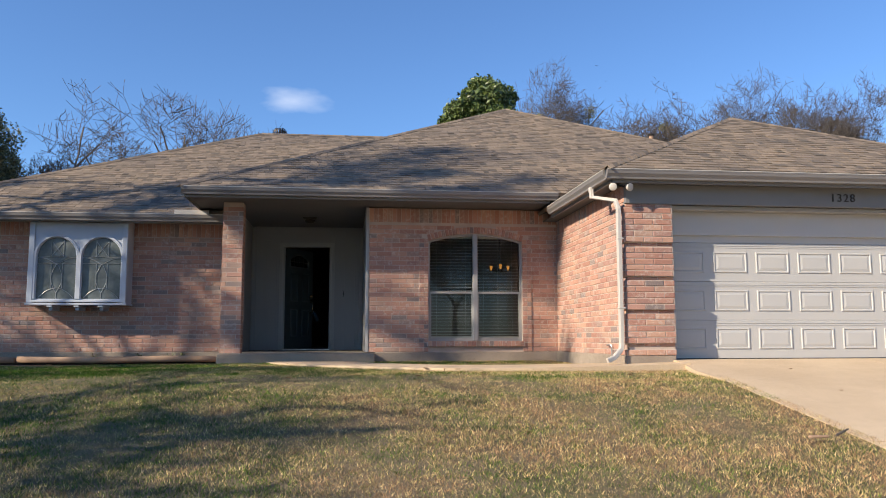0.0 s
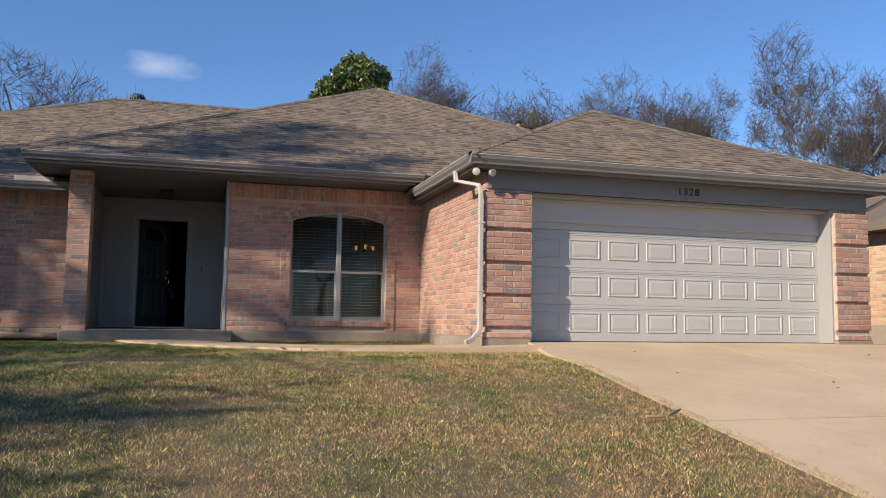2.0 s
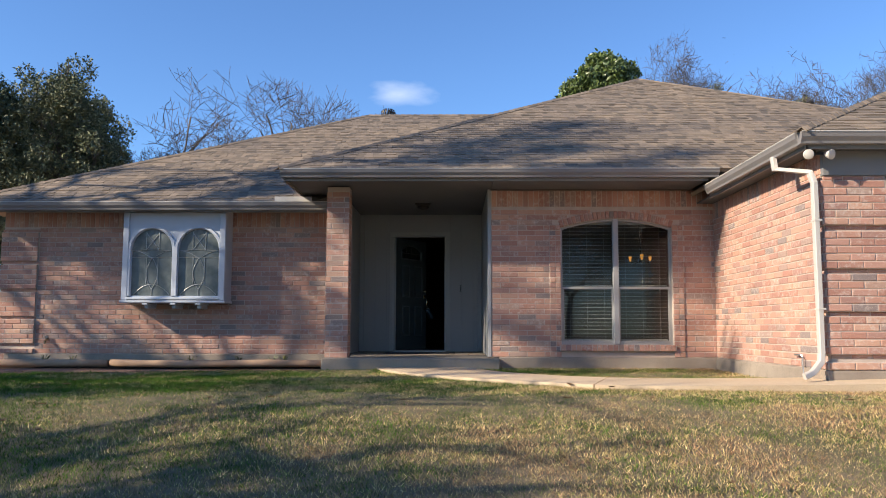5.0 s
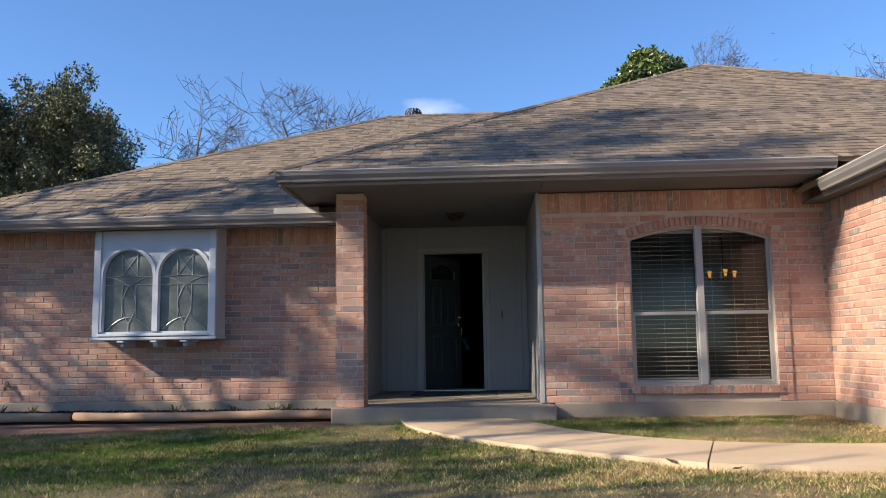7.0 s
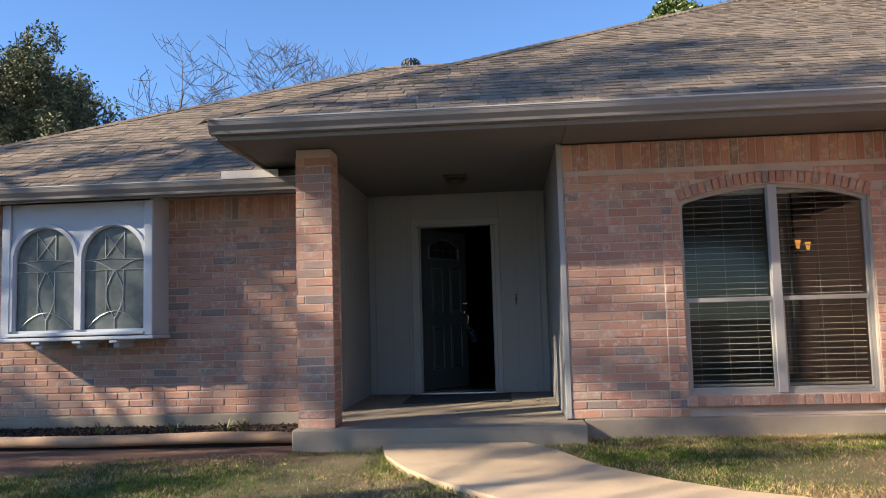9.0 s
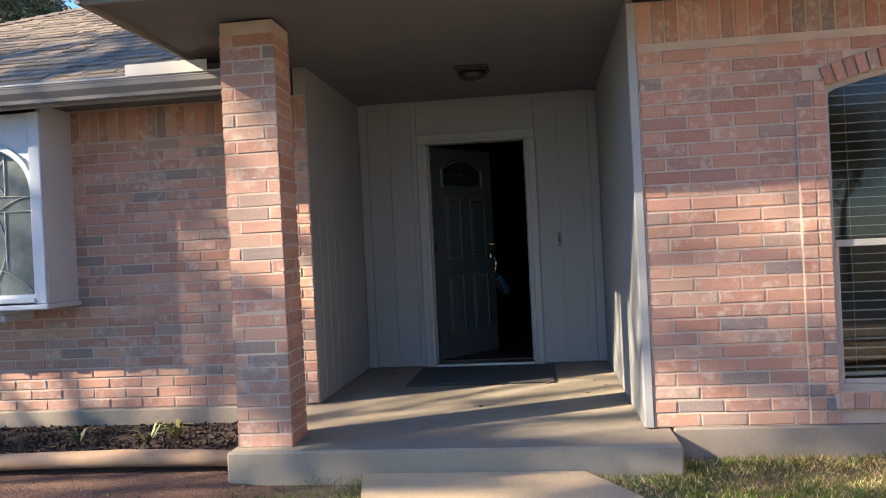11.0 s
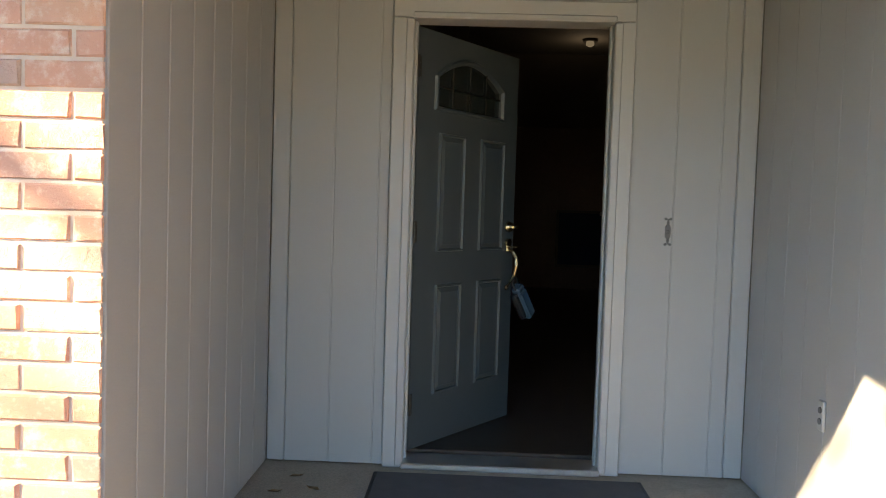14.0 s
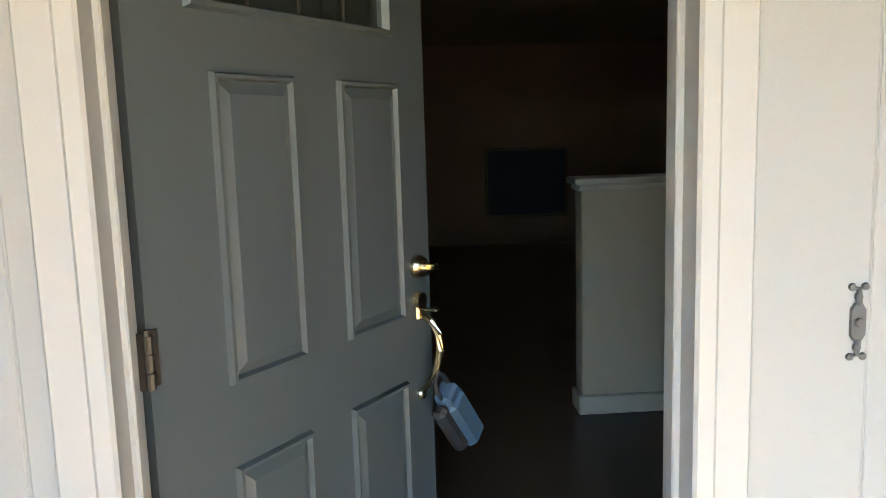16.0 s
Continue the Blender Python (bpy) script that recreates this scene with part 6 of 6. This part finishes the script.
# trees across the street
street_tree = leafy_tree("evergreen tree across the street", (-38, -44, -2.3), 13, 71, LEAF_OAK, 0.3, 9000, 0.7, levels=4, first=0.2, spread=0.6)
for k, (x, y) in enumerate([(-24, -47), (-12, -43), (-2, -46), (8, -42), (18, -47), (29, -43), (41, -46), (54, -44)]):
    copy_thing(street_tree, pose(x, y, -2.3, 0, 0, 47 * k))

# power line far behind the west wing
pl = thing("power_line", "thin pale overhead cable behind the trees", "cable", (0, 0, 0))
bm = bmesh.new()
tube(bm, [(-40 + 4 * i, 7.0, 3.6 + 0.0009 * (i * 4 - 30) ** 2) for i in range(9)], 0.012, 5)
part("cable", bm, WHITE, pl)

# ---------------------------------------------------------------- lawn blades
def lawn():
    r = np.random.RandomState(4)
    N = 900000
    x = r.uniform(-11.5, 4.95, N)
    y = -2.68 - 9.6 * r.uniform(0, 1, N) ** 1.15
    far = (y < -3.0) | ((x > 1.26) & (y < -2.7))
    near = np.interp(x, [-0.47, -0.3, 0.15, 0.7, 1.27, 1.99, 3.29, 5.0], [-2.9, -3.6, -4.6, -5.3, -5.85, -6.45, -6.68, -6.76])
    fare = np.interp(x, [-0.47, 0.74, 0.95, 1.2, 1.7, 2.4, 3.3, 5.0], [-2.9, -2.9, -3.4, -4.0, -4.75, -5.25, -5.5, -5.66])
    walk_ = (x > -0.47) & (y > near + 0.0) & (y < fare - 0.0)
    keep = far & ~walk_ & ~((x > 4.3) & (y > -6.75)) & ~((x < -1.2) & (y > -3.25 + 0.05 * np.sin(x * 5))) & ~((x < -0.8) & (y - 0.3 * x + 0.12 * np.sin(x * 3.1) + 0.08 * np.sin(x * 9 + y * 7) > r.uniform(-3.1, -2.7, N)))
    # thin near the mulch bed, where dirt shows
    bed = (x < -0.5) & (y > -4.2)
    keep &= ~(bed & (r.uniform(0, 1, N) < 0.75 - 0.6 * (-3.25 - y)))
    dirt = (x > 1.2) & (y > -5.2) & ((x - 3.4) ** 2 / 1.6 + (y + 4.3) ** 2 / 0.25 < 1)
    keep &= ~(dirt & (r.uniform(0, 1, N) < 0.7))
    x, y = x[keep], y[keep]
    # tufts
    gx, gy = np.floor(x * 14), np.floor(y * 14)
    tuft = np.abs(np.sin(gx * 12.9898 + gy * 78.233) * 43758.5453) % 1
    n = len(x)
    h = (0.007 + 0.017 * r.uniform(0, 1, n) ** 1.5) * (0.45 + 0.9 * tuft)
    yp = [p[0] for p in GROUND_LINE]
    zp = [p[1] for p in GROUND_LINE]
    z = np.interp(y, yp, zp) - 0.025
    lum = np.array([lumps(a, b) for a, b in zip(x[::40], y[::40])])
    z = z + np.repeat(lum, 40)[:n] * 0 + 0.004
    a = r.uniform(0, 2 * np.pi, n)
    w = r.uniform(0.0014, 0.0031, n)
    lean = r.uniform(0.5, 2.6, n) * h
    b = r.uniform(0, 2 * np.pi, n)
    V = np.empty((n, 3, 3))
    V[:, 0] = np.stack([x - np.cos(a) * w, y - np.sin(a) * w, z], 1)
    V[:, 1] = np.stack([x + np.cos(a) * w, y + np.sin(a) * w, z], 1)
    V[:, 2] = np.stack([x + np.cos(b) * lean, y + np.sin(b) * lean, z + 0.012 + h], 1)
    me = bpy.data.meshes.new("grass")
    me.vertices.add(3 * n)
    me.vertices.foreach_set("co", V.reshape(-1))
    me.loops.add(3 * n)
    me.loops.foreach_set("vertex_index", np.arange(3 * n))
    me.polygons.add(n)
    me.polygons.foreach_set("loop_start", np.arange(0, 3 * n, 3))
    me.update(calc_edges=True)
    me.materials.append(GRASS)
    tagged(new("grass", me), "short patchy green and straw winter grass", "grass", kind="stuff")


lawn()


def scatter_leaves(name, label, spots, z_of, size, seed):
    r = random.Random(seed)
    for x, y in spots:
        bm = bmesh.new()
        s = size * r.uniform(0.7, 1.3)
        a = r.uniform(0, 6.28)
        pts = [(-1, 0, 0.1), (-0.4, 0.38, 0.25), (0.3, 0.42, 0.15), (1, 0.05, 0.35), (0.3, -0.36, 0.2), (-0.5, -0.35, 0.3)]
        mid = [bm.verts.new((-0.3 * s, 0, 0.02 * s)), bm.verts.new((0.4 * s, 0, 0.03 * s))]
        rim = [bm.verts.new((p[0] * s, p[1] * s, p[2] * s)) for p in pts]
        bm.faces.new((rim[0], rim[1], mid[0]))
        bm.faces.new((rim[1], rim[2], mid[1], mid[0]))
        bm.faces.new((rim[2], rim[3], mid[1]))
        bm.faces.new((rim[3], rim[4], mid[1]))
        bm.faces.new((rim[4], rim[5], mid[0], mid[1]))
        bm.faces.new((rim[5], rim[0], mid[0]))
        bmesh.ops.solidify(bm, geom=list(bm.faces), thickness=0.001)
        ob = bmesh_ob(name, bm, LEAF_DRY)
        ob.matrix_basis = pose(x, y, z_of(y) + 0.002, 0, 0, math.degrees(a))
        tagged(ob, label, "leaf", label)


rr = random.Random(3)
scatter_leaves("fallen_leaf", "curled dry brown leaf in the mulch bed", [(rr.uniform(-6.2, -1.4), rr.uniform(-2.65, -1.75)) for _ in range(110)], lambda y: -0.125, 0.035, 7)
scatter_leaves("fallen_leaf", "curled dry brown leaf on the porch slab", [(0.92, -0.98), (0.2, -1.06), (0.55, -1.05), (-0.62, -1.1), (1.0, -1.2), (-0.8, -0.35), (-0.95, -0.4), (0.1, -1.9), (0.85, -1.5), (-0.9, -0.2), (0.75, -0.4)], lambda y: -0.01, 0.028, 1)
scatter_leaves("fallen_leaf", "curled dry brown leaf on the lawn", [q for q in ((rr.uniform(-6, 4.6), rr.uniform(-10, -3.4)) for _ in range(80)) if not in_flat(*q)], lambda y: ground_z(y) + 0.012, 0.04, 2)
scatter_leaves("fallen_leaf", "dry brown leaf on the driveway concrete", [(5.9, -7.4), (6.6, -6.6), (8.3, -6.3), (5.6, -8.8), (9.1, -7.7), (7.1, -9.3)], lambda y: ground_z(y) + 0.05, 0.035, 5)
wp = thing("wall_pipe", "thin bent metal pipe loop by the garage wall foot", "pipe", (4.40, -5.5, -0.16))
bm = bmesh.new()
tube(bm, [(-0.01, -0.10, 0.0), (-0.02, -0.10, 0.26), (-0.02, -0.07, 0.29), (-0.02, 0.10, 0.29)], 0.009, 8)
part("pipe", bm, SILVER, wp)
stk = thing("twig", "short dark twig lying on the lawn", "twig", (4.66, -10.25, ground_z(-10.25) + 0.03))
bm = bmesh.new()
tube(bm, [(-0.09, -0.05, 0), (0, 0, 0.02), (0.1, 0.08, 0.03)], [0.008, 0.01, 0.005], 6)
part("stick", bm, BARK, stk)
chip = thing("wood_chip", "pale flat wood chip on the lawn", "wood chip", (4.42, -10.31, ground_z(-10.3) + 0.02))
bm = bmesh.new()
box(bm, -0.075, 0.075, -0.02, 0.02, 0, 0.02, 0.006)
part("chip", bm, LOGWOOD, chip)

def mulch_chips():
    r = np.random.RandomState(12)
    n = 5000
    pts = np.stack([r.uniform(-6.4, -1.3, n), r.uniform(-2.70, -1.72, n), np.full(n, -0.118)], 1)
    V, F = leaves(pts, 0.05, n, 0.004, 5, 1.0, thin=0.16)
    tagged(new("mulch_chips", mesh_of("mulch_chips", V, F, MULCH)), "dark wood chips over the planting bed", "mulch", kind="stuff")


mulch_chips()

# low weeds in the bed
for k, (x, y) in enumerate([(-1.95, -2.2), (-2.1, -2.3), (-3.3, -2.35), (-2.6, -2.3), (-5.1, -2.35), (-5.6, -2.2)]):
    t = thing("strap_plant", "small strappy green plant in the mulch bed", "plant", (x, y, -0.13), "strappy plants in the bed")
    bm = bmesh.new()
    r = random.Random(k)
    for j in range(16):
        a, L = r.uniform(0, 6.28), r.uniform(0.12, 0.26)
        c, s = math.cos(a), math.sin(a)
        q = [(0, 0, 0), (c * L * 0.35, s * L * 0.35, L * 0.5), (c * L * 0.9, s * L * 0.9, L * 0.55)]
        w = 0.006
        vs = [(bm.verts.new((p[0] - s * w * g, p[1] + c * w * g, p[2])), bm.verts.new((p[0] + s * w * g, p[1] - c * w * g, p[2]))) for p, g in zip(q, (1, 1.2, 0.1))]
        for A, B in zip(vs, vs[1:]):
            bm.faces.new((A[0], A[1], B[1], B[0]))
    part("leaves", bm, LEAF_OAK if k % 2 else LEAF_MOSS, t)

# ---------------------------------------------------------------- brick by brick
for owner, origin, turn, items, near, mat, depth in LAY:
    lay_bricks(owner, origin, turn, items(), mat, depth, near)
